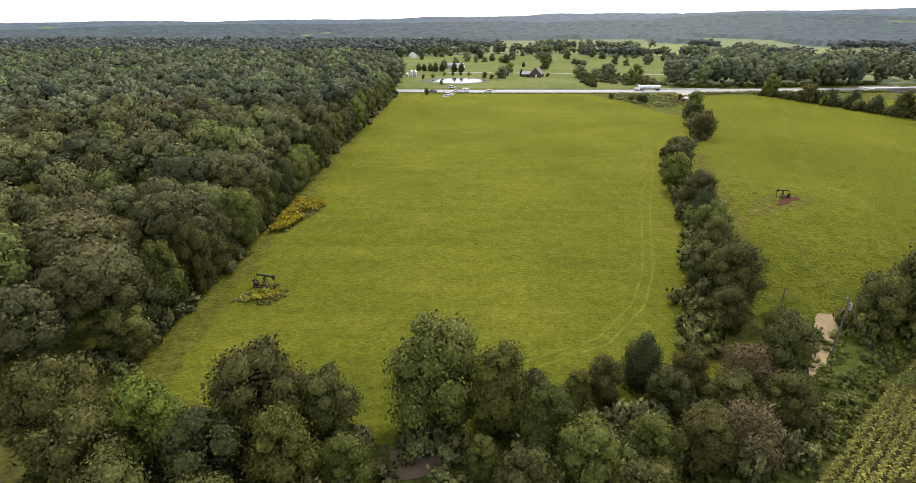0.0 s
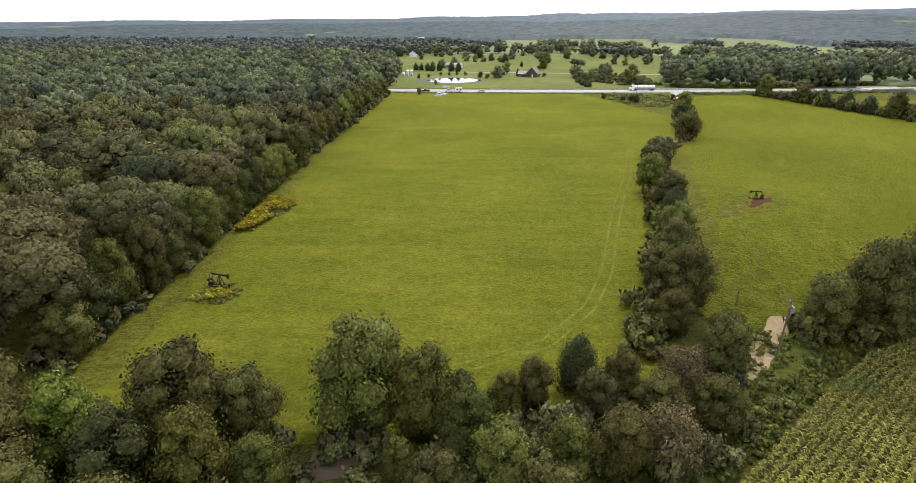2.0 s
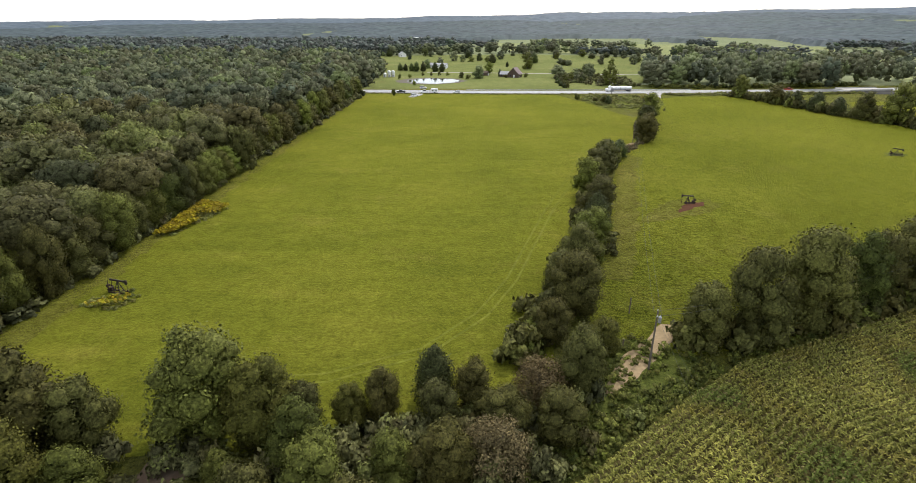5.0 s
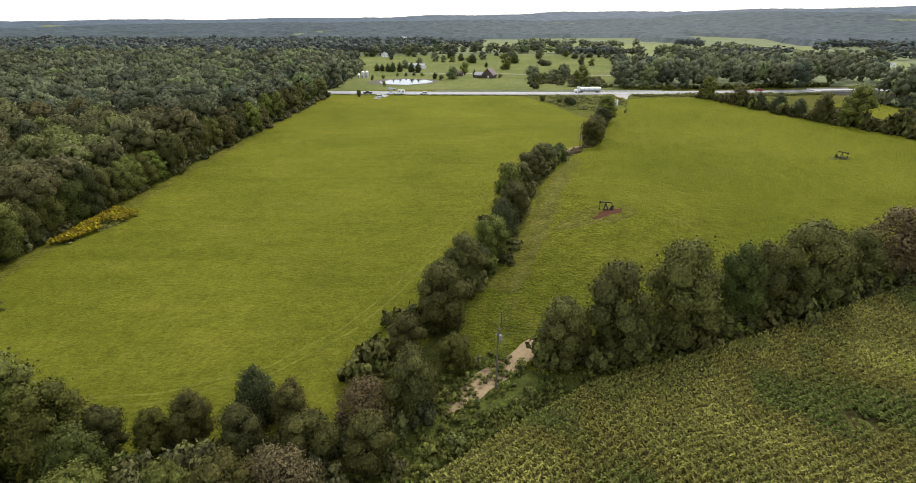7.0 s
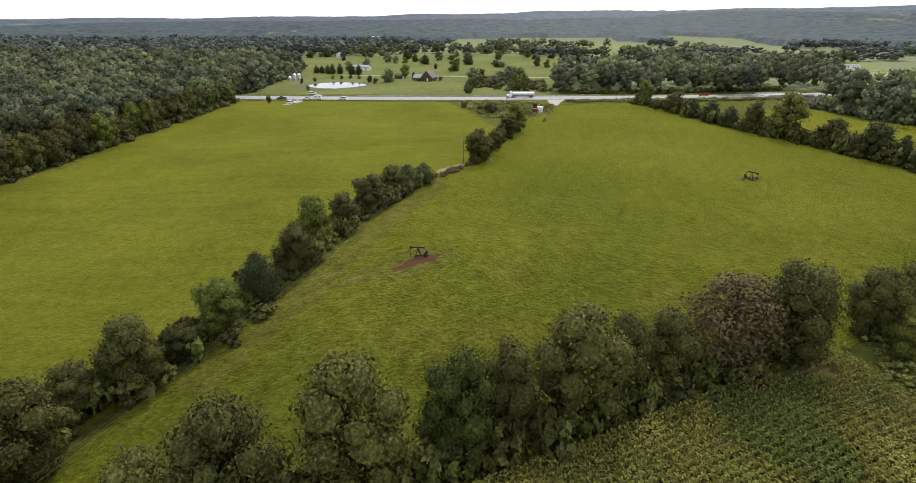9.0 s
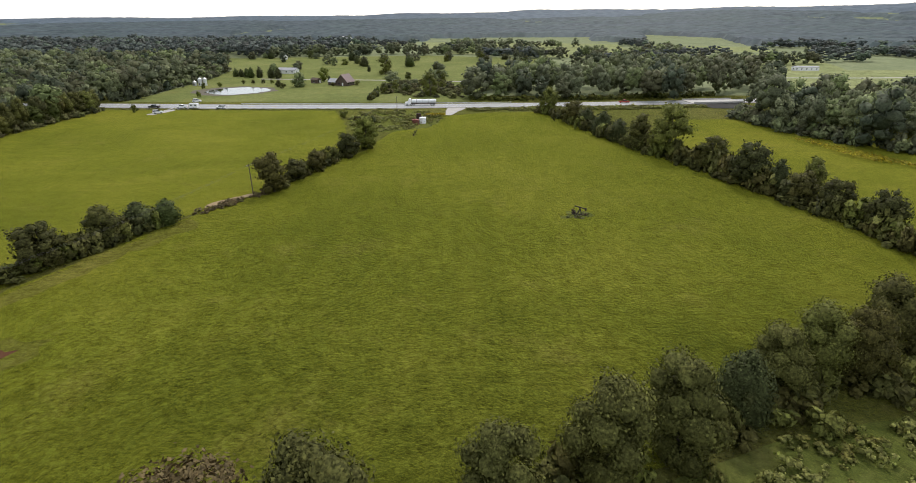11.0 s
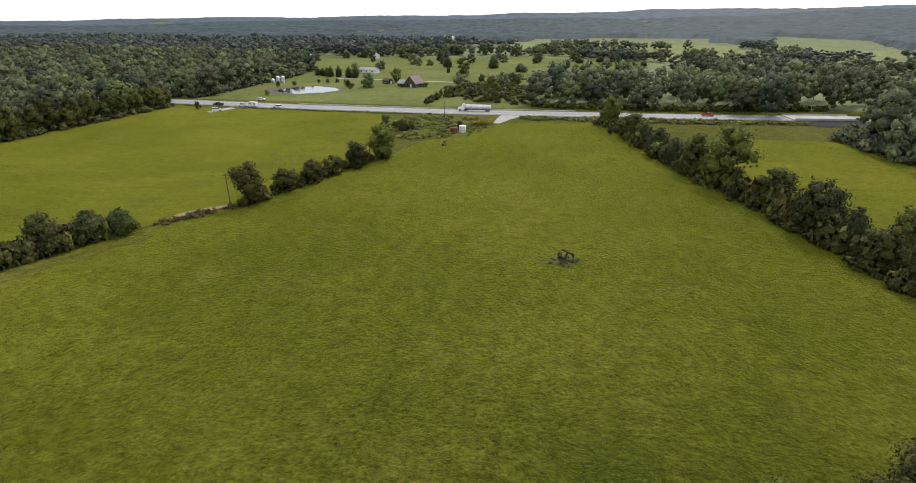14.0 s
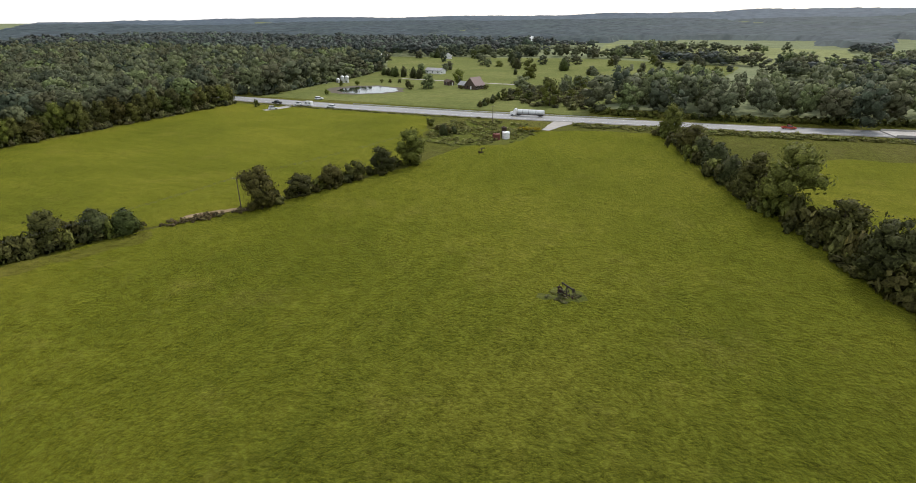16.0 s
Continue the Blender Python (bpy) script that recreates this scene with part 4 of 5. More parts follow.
# ---- wheel tracks in the grass ----
M_TRACK = grass_material("pressed_grass", (0.072, 0.086, 0.013), (0.114, 0.121, 0.017), (0.158, 0.15, 0.024), (1, 1, 1), 1.3, 0.4)
TRACK = [(74, 210), (66, 182), (56, 150), (45, 120), (38.5, 100), (33.5, 84), (28, 72), (20, 62), (8, 56), (-8, 54)]
for s in (-0.9, 0.9):
    tagged(part("wheel_track", ribbon(TRACK, s - 0.22, s + 0.22, 0.045), M_TRACK), "faint pale wheel track pressed into the pasture", "track", kind="structure")

# ---- oil pumps ----
M_OLDPAINT = plain("dull_green_paint", (0.03, 0.024, 0.018), 0.7, 0.1, 0.4, 0.5, 3.0, 0.1, (0.08, 0.045, 0.025))


def pump_jack(x, y, turn, tilt, label, size=1.0):
    """A small beam pump: skid, A-frame, walking beam with a horse head, crank, counterweight, gearbox, motor and wellhead."""
    root = thing("pump_jack", label, "oil pump", "oil pumps in the pastures")
    part("skid", box(box(box(bmesh.new(), -2.0, -0.55, 0, 1.2, -0.4, 0.22), -2.0, 0.4, 0, 1.2, 0.55, 0.22), -2.0, -0.4, 0.05, -1.8, 0.4, 0.2), M_RUST, root)
    top = Vector((0.25, 0, 2.35))
    for sx in (-0.45, 0.75):
        for sy in (-0.5, 0.5):
            part("leg", bar(bmesh.new(), (sx, sy, 0.2), (0.25, sy * 0.15, 2.3), 0.13, 0.13), M_OLDPAINT, root)
    part("brace", bar(bmesh.new(), (-0.2, -0.3, 1.1), (0.6, 0.3, 1.1), 0.08, 0.08), M_OLDPAINT, root)
    d = Vector((math.cos(tilt), 0, math.sin(tilt)))
    up = Vector((-d.z, 0, d.x))
    head, tail = top + d * 1.75 + up * 0.15, top - d * 1.65 + up * 0.15
    part("walking_beam", bar(bmesh.new(), tail, head, 0.2, 0.34), M_OLDPAINT, root)
    bm = bmesh.new()
    prof = [head + d * (0.05 + 0.32 * math.cos(a)) + up * (0.55 * math.sin(a) - 0.12) for a in np.linspace(-1.35, 1.35, 9)] + [head - d * 0.2 + up * 0.2, head - d * 0.2 - up * 0.3]
    lo = [bm.verts.new(p + Vector((0, -0.13, 0))) for p in prof]
    hi = [bm.verts.new(p + Vector((0, 0.13, 0))) for p in prof]
    bm.faces.new(lo[::-1]), bm.faces.new(hi)
    for i in range(len(prof)):
        j = (i + 1) % len(prof)
        bm.faces.new((lo[i], lo[j], hi[j], hi[i]))
    part("horse_head", bm, M_OLDPAINT, root)
    part("gearbox", box(bmesh.new(), -1.75, -0.28, 0.2, -1.15, 0.28, 0.95, 0.05), M_RUST, root)
    for sy in (-0.42, 0.42):
        part("crank", bar(bmesh.new(), (-1.45, sy, 0.85), (-1.95, sy, 1.15), 0.12, 0.3), M_RUST, root)
        part("pitman_arm", bar(bmesh.new(), (-1.8, sy * 1.1, 1.05), (tail.x, sy * 1.1, tail.z), 0.07, 0.07), M_OLDPAINT, root)
    part("counterweight", box(bmesh.new(), -2.3, -0.34, 1.0, -1.9, 0.34, 1.45, 0.06), M_RUST, root)
    part("motor", rod(bmesh.new(), (-2.05, -0.3, 0.42), (-2.05, 0.3, 0.42), 0.22, n=12), M_RUST, root)
    part("wellhead", rod(rod(bmesh.new(), (2.1, 0, 0), (2.1, 0, 0.75), 0.11), (1.8, 0, 0.45), (2.4, 0, 0.45), 0.07), M_RUST, root)
    part("polished_rod", rod(bmesh.new(), (2.1, 0, 0.75), (head.x + 0.33, 0, head.z - 0.3), 0.025, n=6), M_RUST, root)
    root.matrix_basis = pose(x, y, 0.03, 0, 0, turn) @ Matrix.Diagonal((size, size, size, 1))
    return root


pump_jack(-32.1, 78.1, -12, -0.05, "dark rusty beam pump among weeds by the wood", 0.88)
pump_jack(77.8, 120.9, 178, 0.02, "dark rusty beam pump beside oily red soil", 0.74)
pump_jack(170.4, 179.8, -35, -0.1, "dark beam pump standing in mown pasture", 0.78)
pump_jack(124.9, 274.0, 60, 0.1, "small dark beam pump near the storage tanks", 0.6)
M_WORN = grass_material("worn_grass", (0.05, 0.053, 0.01), (0.074, 0.073, 0.015), (0.112, 0.096, 0.026), (1, 1, 1), 1.3, 0.9, (0.13, 0.095, 0.035), sheen=0.5, grain=0.9)
sheet("oily_soil", wobble([(73.2, 114.6), (75.2, 115.4), (80.6, 119.3), (81.6, 121.8), (78.4, 121.8), (75.6, 118.6)], 1.0, 0.25, 90), 0.06, M_REDSOIL, "bare oily red soil round a pump", "ground")
sheet("worn_grass", wobble([(62, 110), (70, 110.5), (80, 114), (84.5, 119), (84, 125), (78, 125), (70, 119)], 1.5, 0.6, 91), 0.045, M_WORN, "worn brownish grass round a pump", "ground")
sheet("pump_clearing", wobble([(167, 178), (171, 177), (174.5, 179.5), (172, 183), (168, 182)], 1.0, 0.5, 92), 0.045, M_WEEDY, "coarse uncut grass round a pump", "ground")
sheet("hedge_verge", wobble([(x + 1.5, y) for x, y in HEDGE[2:7]] + [(x + 6.5, y - 3) for x, y in HEDGE[2:7]][::-1], 2.5, 0.7, 96), 0.05, M_WORN, "brownish uncut grass beside the hedgerow", "ground")
sheet("wood_verge", wobble([(-41, 47), (-35.5, 48), (-36, 70), (-36.8, 100), (-37.5, 200), (-38, 330), (-41, 330)], 2.5, 0.7, 97), 0.05, M_WORN, "brownish uncut grass along the wood", "ground")
brush("pump_tussocks", scatter([(167, 178), (171, 177), (174, 179.5), (172, 182), (168, 181)], 30, 0.35, 0.5, 93), M_WOOD, "dark uncut tussocks round a pump", 60, 0.22)

# ---- storage tanks near the highway ----
M_TANKRED = plain("rust_red_paint", (0.16, 0.05, 0.035), 0.7, 0.1, 0.3, 0.4, 2.0)


def oil_tank(x, y, h, r, mat, label):
    root = thing("storage_tank", label, "tank", "oil tanks near the highway")
    part("shell", rod(bmesh.new(), (0, 0, 0), (0, 0, h), r, n=24), mat, root)
    part("lid", rod(bmesh.new(), (0, 0, h), (0, 0, h + 0.22), r * 1.03, r * 0.15, 24), mat, root)
    for z in (h * 0.33, h * 0.66):
        part("hoop", rod(bmesh.new(), (0, 0, z), (0, 0, z + 0.06), r * 1.02, n=24), M_RUST, root)
    part("hatch", rod(bmesh.new(), (r * 0.3, 0, h + 0.12), (r * 0.3, 0, h + 0.35), 0.2, n=12), M_RUST, root)
    bm = bmesh.new()
    for s in (-0.2, 0.2):
        rod(bm, (r + 0.1, s, 0), (r + 0.1, s, h), 0.025, n=5)
    for k in range(int(h / 0.3)):
        rod(bm, (r + 0.1, -0.2, 0.2 + 0.3 * k), (r + 0.1, 0.2, 0.2 + 0.3 * k), 0.018, n=5)
    part("ladder", bm, M_RUST, root)
    root.matrix_basis = pose(x, y, 0.05, 0, 0, 200)


oil_tank(123.6, 297.2, 2.2, 1.5, M_TANKRED, "squat rust-red oil storage tank in tall grass")
oil_tank(126.6, 300.2, 2.6, 1.5, M_WHITE, "squat white oil storage tank in tall grass")
oil_tank(124.6, 304.5, 3.6, 1.0, M_RUST, "upright dark rusty separator tank")
M_GALV = plain("galvanised_steel", (0.62, 0.63, 0.62), 0.45, 0.5, 0.5, 0.2, 1.0)
for dx, dy in ((0, 0), (3.4, 1.0), (6.4, 2.2)):
    bx, by = -41 + dx, 446 + dy
    root = thing("grain_bin", "small pale galvanised grain bin before the wood", "grain bin", "grain bins by the wood")
    part("shell", rod(bmesh.new(), (0, 0, 0), (0, 0, 4.4 - (0.0 if dx else 1.8)), 1.35, n=20), M_GALV, root)
    part("roof", rod(bmesh.new(), (0, 0, 4.4 - (0.0 if dx else 1.8)), (0, 0, 5.3 - (0.0 if dx else 1.8)), 1.42, 0.2, 20), M_GALV, root)
    part("door", box(bmesh.new(), -0.35, -1.42, 0.5, 0.35, -1.3, 1.6), M_RUST, root)
    root.matrix_basis = pose(bx, by, 0.03)

# ---- poles and wires ----
M_POLE = plain("weathered_pole", (0.12, 0.1, 0.08), 0.95, 0, 0.1, 0.4, 2.0, 0.4)
M_WIRE = plain("aluminium_wire", (0.09, 0.09, 0.09), 0.7, 0.2, 0.5, 0.1)
M_ZINC = plain("dull_zinc", (0.25, 0.25, 0.25), 0.7, 0.2, 0.3, 0.3)
POLES = [(49.1, 58.4, 8.7, 70), (86.9, 197.0, 8.2, 60), (112.2, 329.7, 8.0, 60), (103.0, 79.0, 8.7, 20)]


def utility_pole(x, y, h, turn, can):
    root = thing("utility_pole", "weathered wooden utility pole with a short crossarm", "utility pole", "power line poles")
    part("pole", rod(bmesh.new(), (0, 0, -0.2), (0, 0, h), 0.14, 0.09, 10), M_POLE, root)
    part("crossarm", box(bmesh.new(), -0.9, -0.06, h - 0.5, 0.9, 0.06, h - 0.38), M_POLE, root)
    for s in (-0.8, 0.8):
        part("insulator", rod(bmesh.new(), (s, 0, h - 0.38), (s, 0, h - 0.2), 0.05, 0.03, 8), M_GALV, root)
    part("brace", bar(bmesh.new(), (-0.5, 0.07, h - 0.44), (0, 0.1, h - 0.95), 0.04, 0.03), M_GALV, root)
    if can:
        tr = part("transformer", rod(bmesh.new(), (0.0, -0.35, h - 1.6), (0.0, -0.35, h - 0.8), 0.2, n=14), M_ZINC, root)
        part("bushing", rod(bmesh.new(), (0.0, -0.35, h - 0.8), (0.0, -0.35, h - 0.6), 0.05, 0.03, 8), M_GALV, tr)
    root.matrix_basis = pose(x, y, 0, 0, 0, turn)


for i, p in enumerate(POLES):
    utility_pole(*p, i == 0)


def cable(a, b, sag, label):
    bm = bmesh.new()
    a, b = Vector(a), Vector(b)
    pts = [a.lerp(b, k / 14) - Vector((0, 0, sag * 4 * (k / 14) * (1 - k / 14))) for k in range(15)]
    for p, q in zip(pts, pts[1:]):
        rod(bm, p, q, 0.011, n=5)
    tagged(part("power_cable", bm, M_WIRE), label, "cable", "power cables")


for s in (-0.7, 0.7):
    cable((49.1 + s * 0.4, 58.4 - s * 0.9, 8.35), (86.9 + s * 0.4, 197.0 - s * 0.9, 7.9), 2.0, "thin grey power cable between wooden poles")
    cable((86.9 + s * 0.6, 197.0 - s * 0.6, 7.9), (112.2 + s * 0.6, 329.7 - s * 0.6, 7.7), 1.6, "thin grey power cable towards the highway")
    cable((49.1 + s * 0.3, 58.4 - s * 0.8, 8.3), (103.0 + s * 0.3, 79.0 - s * 0.8, 8.3), 1.4, "thin grey power cable over the corn edge")
for q in ((52.5, 53.0), (54.0, 54.5)):
    cable((49.1, 58.4, 8.0), (*q, 0.1), 0.0, "taut guy wire anchored beside the corn")
for x, y, h in [(32.5, 61.1, 3.3), (50.6, 72.6, 2.7), (60.0, 70.0, 1.6), (47.0, 63.0, 1.6)]:
    tagged(part("fence_post", rod(bmesh.new(), (x, y, 0), (x, y, h), 0.11, 0.09, 8), M_POLE), "weathered wooden post in tall grass", "post", "fence posts")

# ---- the bridge ----
M_CONC = plain("bridge_concrete", (0.42, 0.4, 0.37), 0.85, 0, 0.3, 0.4, 0.4, 0.2)
# near-black colour paints the shade of the opening under the deck
M_DARK = plain("painted_creek_shade", (0.012, 0.011, 0.009), 0.9, 0, 0.2, 0.4, 0.5)
bridge = thing("road_bridge", "low concrete road bridge over a creek", "bridge")
part("deck", box(bmesh.new(), -15, -6.6, 0.2, 15, 6.6, 0.5), M_CONC, bridge)
for s in (-6.5, 6.5):
    part("rail", box(bmesh.new(), -15, s - 0.12, 0.5, 15, s + 0.12, 1.2, 0.05), M_CONC, bridge)
for s in (-9, 0, 9):
    part("pier", box(bmesh.new(), s - 0.4, -6.2, -0.1, s + 0.4, 6.2, 0.2), M_CONC, bridge)
bridge.matrix_basis = pose(286, 364.5, 0, 0, 0, 7)
# flat creek bed, blackened to read as the shadowed bridge opening
sheet("creek_bed", wobble([(271, 357), (301, 361), (301, 348), (290, 341), (276, 342)], 2, 0.5, 95), 0.07, M_DARK, "creek bed painted dark for the shaded opening under the bridge", "ground")

# ---- vehicles ----
M_CARWHITE = plain("white_car_paint", (0.75, 0.75, 0.74), 0.3, 0, 0.5, 0.05)
M_CARDARK = plain("dark_car_paint", (0.03, 0.03, 0.03), 0.3, 0, 0.5, 0.05)
M_CARRED = plain("red_car_paint", (0.35, 0.05, 0.03), 0.3, 0, 0.5, 0.05)
M_TYRE = plain("tyre_rubber", (0.02, 0.02, 0.02), 0.9, 0, 0.3, 0.2)
M_GLASS = material("tinted_glass", 0.05, 0, 0.6)[0]
M_GLASS.node_tree.nodes["Principled BSDF"].inputs["Base Color"].default_value = (0.02, 0.025, 0.03, 1)
M_LAMP = plain("lamp_glass", (0.7, 0.68, 0.6), 0.15, 0, 0.6, 0.0)
M_TAIL = plain("tail_lamp", (0.35, 0.02, 0.02), 0.2, 0, 0.6, 0.0)


def extrude(profile, w, taper=1.0):
    """A side profile (x, z) drawn out to a width; taper narrows what stands above the waist."""
    bm = bmesh.new()
    zmax, zmin = max(z for _, z in profile), min(z for _, z in profile)
    half = [w / 2 * (1 - (1 - taper) * max(0, (z - zmin) / (zmax - zmin))) for _, z in profile]
    a = [bm.verts.new((x, -h, z)) for (x, z), h in zip(profile, half)]
    b = [bm.verts.new((x, h, z)) for (x, z), h in zip(profile, half)]
    bm.faces.new(a)
    bm.faces.new(b[::-1])
    n = len(profile)
    for i in range(n):
        j = (i + 1) % n
        bm.faces.new((a[j], a[i], b[i], b[j]))
    bmesh.ops.recalc_face_normals(bm, faces=bm.faces)
    return bm


def wheels(root, xs, y, r, w=0.24):
    for x in xs:
        for s in (-1, 1):
            wh = new("wheel")
            wh.parent = root
            part("tyre", rod(bmesh.new(), (x, s * y - w / 2, r), (x, s * y + w / 2, r), r, n=16), M_TYRE, wh)
            part("rim", rod(bmesh.new(), (x, s * (y + 0.02), r), (x, s * (y + w / 2 + 0.02), r), r * 0.6, r * 0.5, 12), M_GALV, wh)


def lamps(root, front, back, y, z):
    for s in (-1, 1):
        part("headlight", box(bmesh.new(), front - 0.06, s * y - 0.18, z, front + 0.03, s * y + 0.18, z + 0.16), M_LAMP, root)
        part("tail_light", box(bmesh.new(), back - 0.03, s * y - 0.1, z, back + 0.06, s * y + 0.1, z + 0.25), M_TAIL, root)


def car(x, y, turn, mat, style, label):
    root = thing({"suv": "car", "pickup": "pickup_truck"}[style], label, {"suv": "car", "pickup": "pickup"}[style], "vehicles on the highway")
    if style == "suv":
        part("body", extrude([(-2.3, 0.35), (2.25, 0.35), (2.3, 0.75), (2.1, 0.98), (1.2, 1.06), (-2.25, 1.08)], 1.82), mat, root)
        part("cabin", extrude([(-2.2, 1.08), (1.15, 1.06), (0.45, 1.66), (-1.95, 1.7)], 1.7, 0.86), M_GLASS, root)
        part("roof", extrude([(-2.0, 1.7), (0.48, 1.66), (0.4, 1.75), (-1.85, 1.78)], 1.46), mat, root)
        wheels(root, (-1.4, 1.42), 0.82, 0.35)
        lamps(root, 2.27, -2.28, 0.65, 0.75)
    else:
        part("body", extrude([(-0.75, 0.45), (2.7, 0.45), (2.75, 0.85), (2.65, 1.1), (1.45, 1.2), (-0.75, 1.2)], 1.9), mat, root)
        part("cabin", extrude([(-0.75, 1.2), (1.4, 1.2), (0.75, 1.82), (-0.6, 1.85)], 1.75, 0.86), M_GLASS, root)
        part("roof", extrude([(-0.62, 1.85), (0.78, 1.82), (0.7, 1.9), (-0.55, 1.92)], 1.5), mat, root)
        bed = bmesh.new()
        for s in (-0.95, 0.87):
            box(bed, -2.8, s, 0.5, -0.78, s + 0.08, 1.2)
        box(box(bed, -2.8, -0.87, 0.5, -0.78, 0.87, 0.68), -2.8, -0.87, 0.68, -2.72, 0.87, 1.2)
        part("bed", bed, mat, root)
        wheels(root, (-1.8, 1.75), 0.85, 0.39)
        lamps(root, 2.72, -2.78, 0.7, 0.85)
    root.matrix_basis = pose(x, y, 0.1 if 338 < y < 360 else 0.05, 0, 0, turn)
    return root


car(-6.0, 327.8, 35, M_CARWHITE, "suv", "white sport utility car parked on a gravel pull-in")
car(-16.1, 344.0, 178, M_CARDARK, "pickup", "dark pickup truck parked on the shoulder")
car(-1.2, 343.4, 177, M_CARWHITE, "pickup", "white pickup truck parked ahead of a camper")
car(19.0, 343.0, 178, M_CARWHITE, "suv", "white car parked on the highway shoulder")
# car shape added as a stand-in for an unclear small white object
car(-4.0, 366.5, 20, M_CARWHITE, "suv", "small white object across the highway, shaped as a car")
pk = car(235, 361.0, 6, M_CARRED, "pickup", "red pickup truck driving on the highway")
camper = thing("camper_trailer", "small white camper trailer on the shoulder", "trailer", "vehicles on the highway")
part("body", extrude([(-2.2, 0.5), (1.9, 0.5), (2.2, 1.0), (2.15, 2.2), (1.8, 2.6), (-2.1, 2.6), (-2.25, 2.3)], 2.1), M_CARWHITE, camper)
for wx in (-1.3, 0.9):
    for s in (-1.06, 1.06):
        part("window", box(bmesh.new(), wx - 0.45, s - 0.02, 1.4, wx + 0.45, s + 0.02, 2.0), M_GLASS, camper)
part("door", box(bmesh.new(), -0.5, -1.08, 0.6, 0.1, -1.05, 2.3), M_GALV, camper)
part("drawbar", bar(bmesh.new(), (2.1, 0, 0.55), (3.3, 0, 0.55), 0.12, 0.12), M_RUST, camper)
wheels(camper, (-0.3,), 0.95, 0.33)
camper.matrix_basis = pose(4.8, 343.6, 0.1, 0, 0, 178)
semi = thing("tanker_truck", "white semi truck with a silver tank trailer", "truck", "vehicles on the highway")
part("cab", extrude([(4.6, 0.6), (7.6, 0.6), (7.7, 1.7), (6.3, 1.9), (5.9, 3.0), (5.5, 3.5), (4.6, 3.5)], 2.3, 0.94), M_CARWHITE, semi)
part("windscreen", extrude([(5.95, 2.95), (6.32, 1.95), (6.36, 1.98), (6.0, 2.98)], 2.0), M_GLASS, semi)
part("frame", box(bmesh.new(), -8.5, -0.45, 0.75, 5.0, 0.45, 1.0), M_RUST, semi)
part("tank", rod(bmesh.new(), (-8.6, 0, 2.1), (4.0, 0, 2.1), 1.15, n=24), M_GALV, semi)
for hx in (-8.6, 4.0):
    part("tank_end", rod(bmesh.new(), (hx, 0, 2.1), (hx + (0.3 if hx > 0 else -0.3), 0, 2.1), 1.15, 0.8, 24), M_GALV, semi)
for hx in (-5, -1.5, 1.5):
    part("tank_band", rod(bmesh.new(), (hx, 0, 2.1), (hx + 0.12, 0, 2.1), 1.18, n=24), M_RUST, semi)
wheels(semi, (-7.6, -6.4, 3.2, 4.4, 6.8), 1.05, 0.5, 0.3)
semi.matrix_basis = pose(122, 353.0, 0.16, 0, 0, 182)

# ---- road markings and roadside ----
for k in range(60):
    x, y, a = along(ROAD[2:], 6 + k * 12.0)
    bm = box(bmesh.new(), -1.5, -0.07, 0, 1.5, 0.07, 0.006)
    ob = part("centre_dash", bm, M_LINE, road) if k == 0 else new("centre_dash", dash.data)
    if k == 0:
        dash = ob
    ob.parent = road
    ob.matrix_basis = pose(x, y, 0.165, 0, 0, math.degrees(a))
for s in (-4.0, 4.0):
    tagged(part("edge_line", ribbon(ROAD, s - 0.09, s + 0.09, 0.168), M_WHITE, road))
guard = thing("guard_rail", "grey steel guard rail beside the highway", "guard rail")
for side in (6.6,):
    pts = [along(ROAD[3:], s) for s in np.arange(0, 150, 4.0)]
    pts = [(x - math.sin(a) * side, y + math.cos(a) * side) for x, y, a in pts]
    for p, q in zip(pts, pts[1:]):
        part("beam", bar(bmesh.new(), (*p, 0.7), (*q, 0.7), 0.06, 0.3), M_GALV, guard)
    for p in pts:
        part("post", bar(bmesh.new(), (*p, 0.0), (p[0], p[1] + 0.001, 0.75), 0.12, 0.12), M_POLE, guard)

# ---- buildings ----
M_BROWN = plain("brown_boards", (0.085, 0.06, 0.045), 0.85, 0, 0.2, 0.35, 1.0, 0.2)
M_ROOFRED = plain("faded_red_roof", (0.15, 0.1, 0.09), 0.6, 0.1, 0.4, 0.4, 1.0)
M_ROOFGREY = plain("grey_roof", (0.3, 0.3, 0.31), 0.7, 0.1, 0.3, 0.3, 1.0)
M_SIDING = plain("white_siding", (0.72, 0.72, 0.7), 0.6, 0, 0.4, 0.15, 1.0)


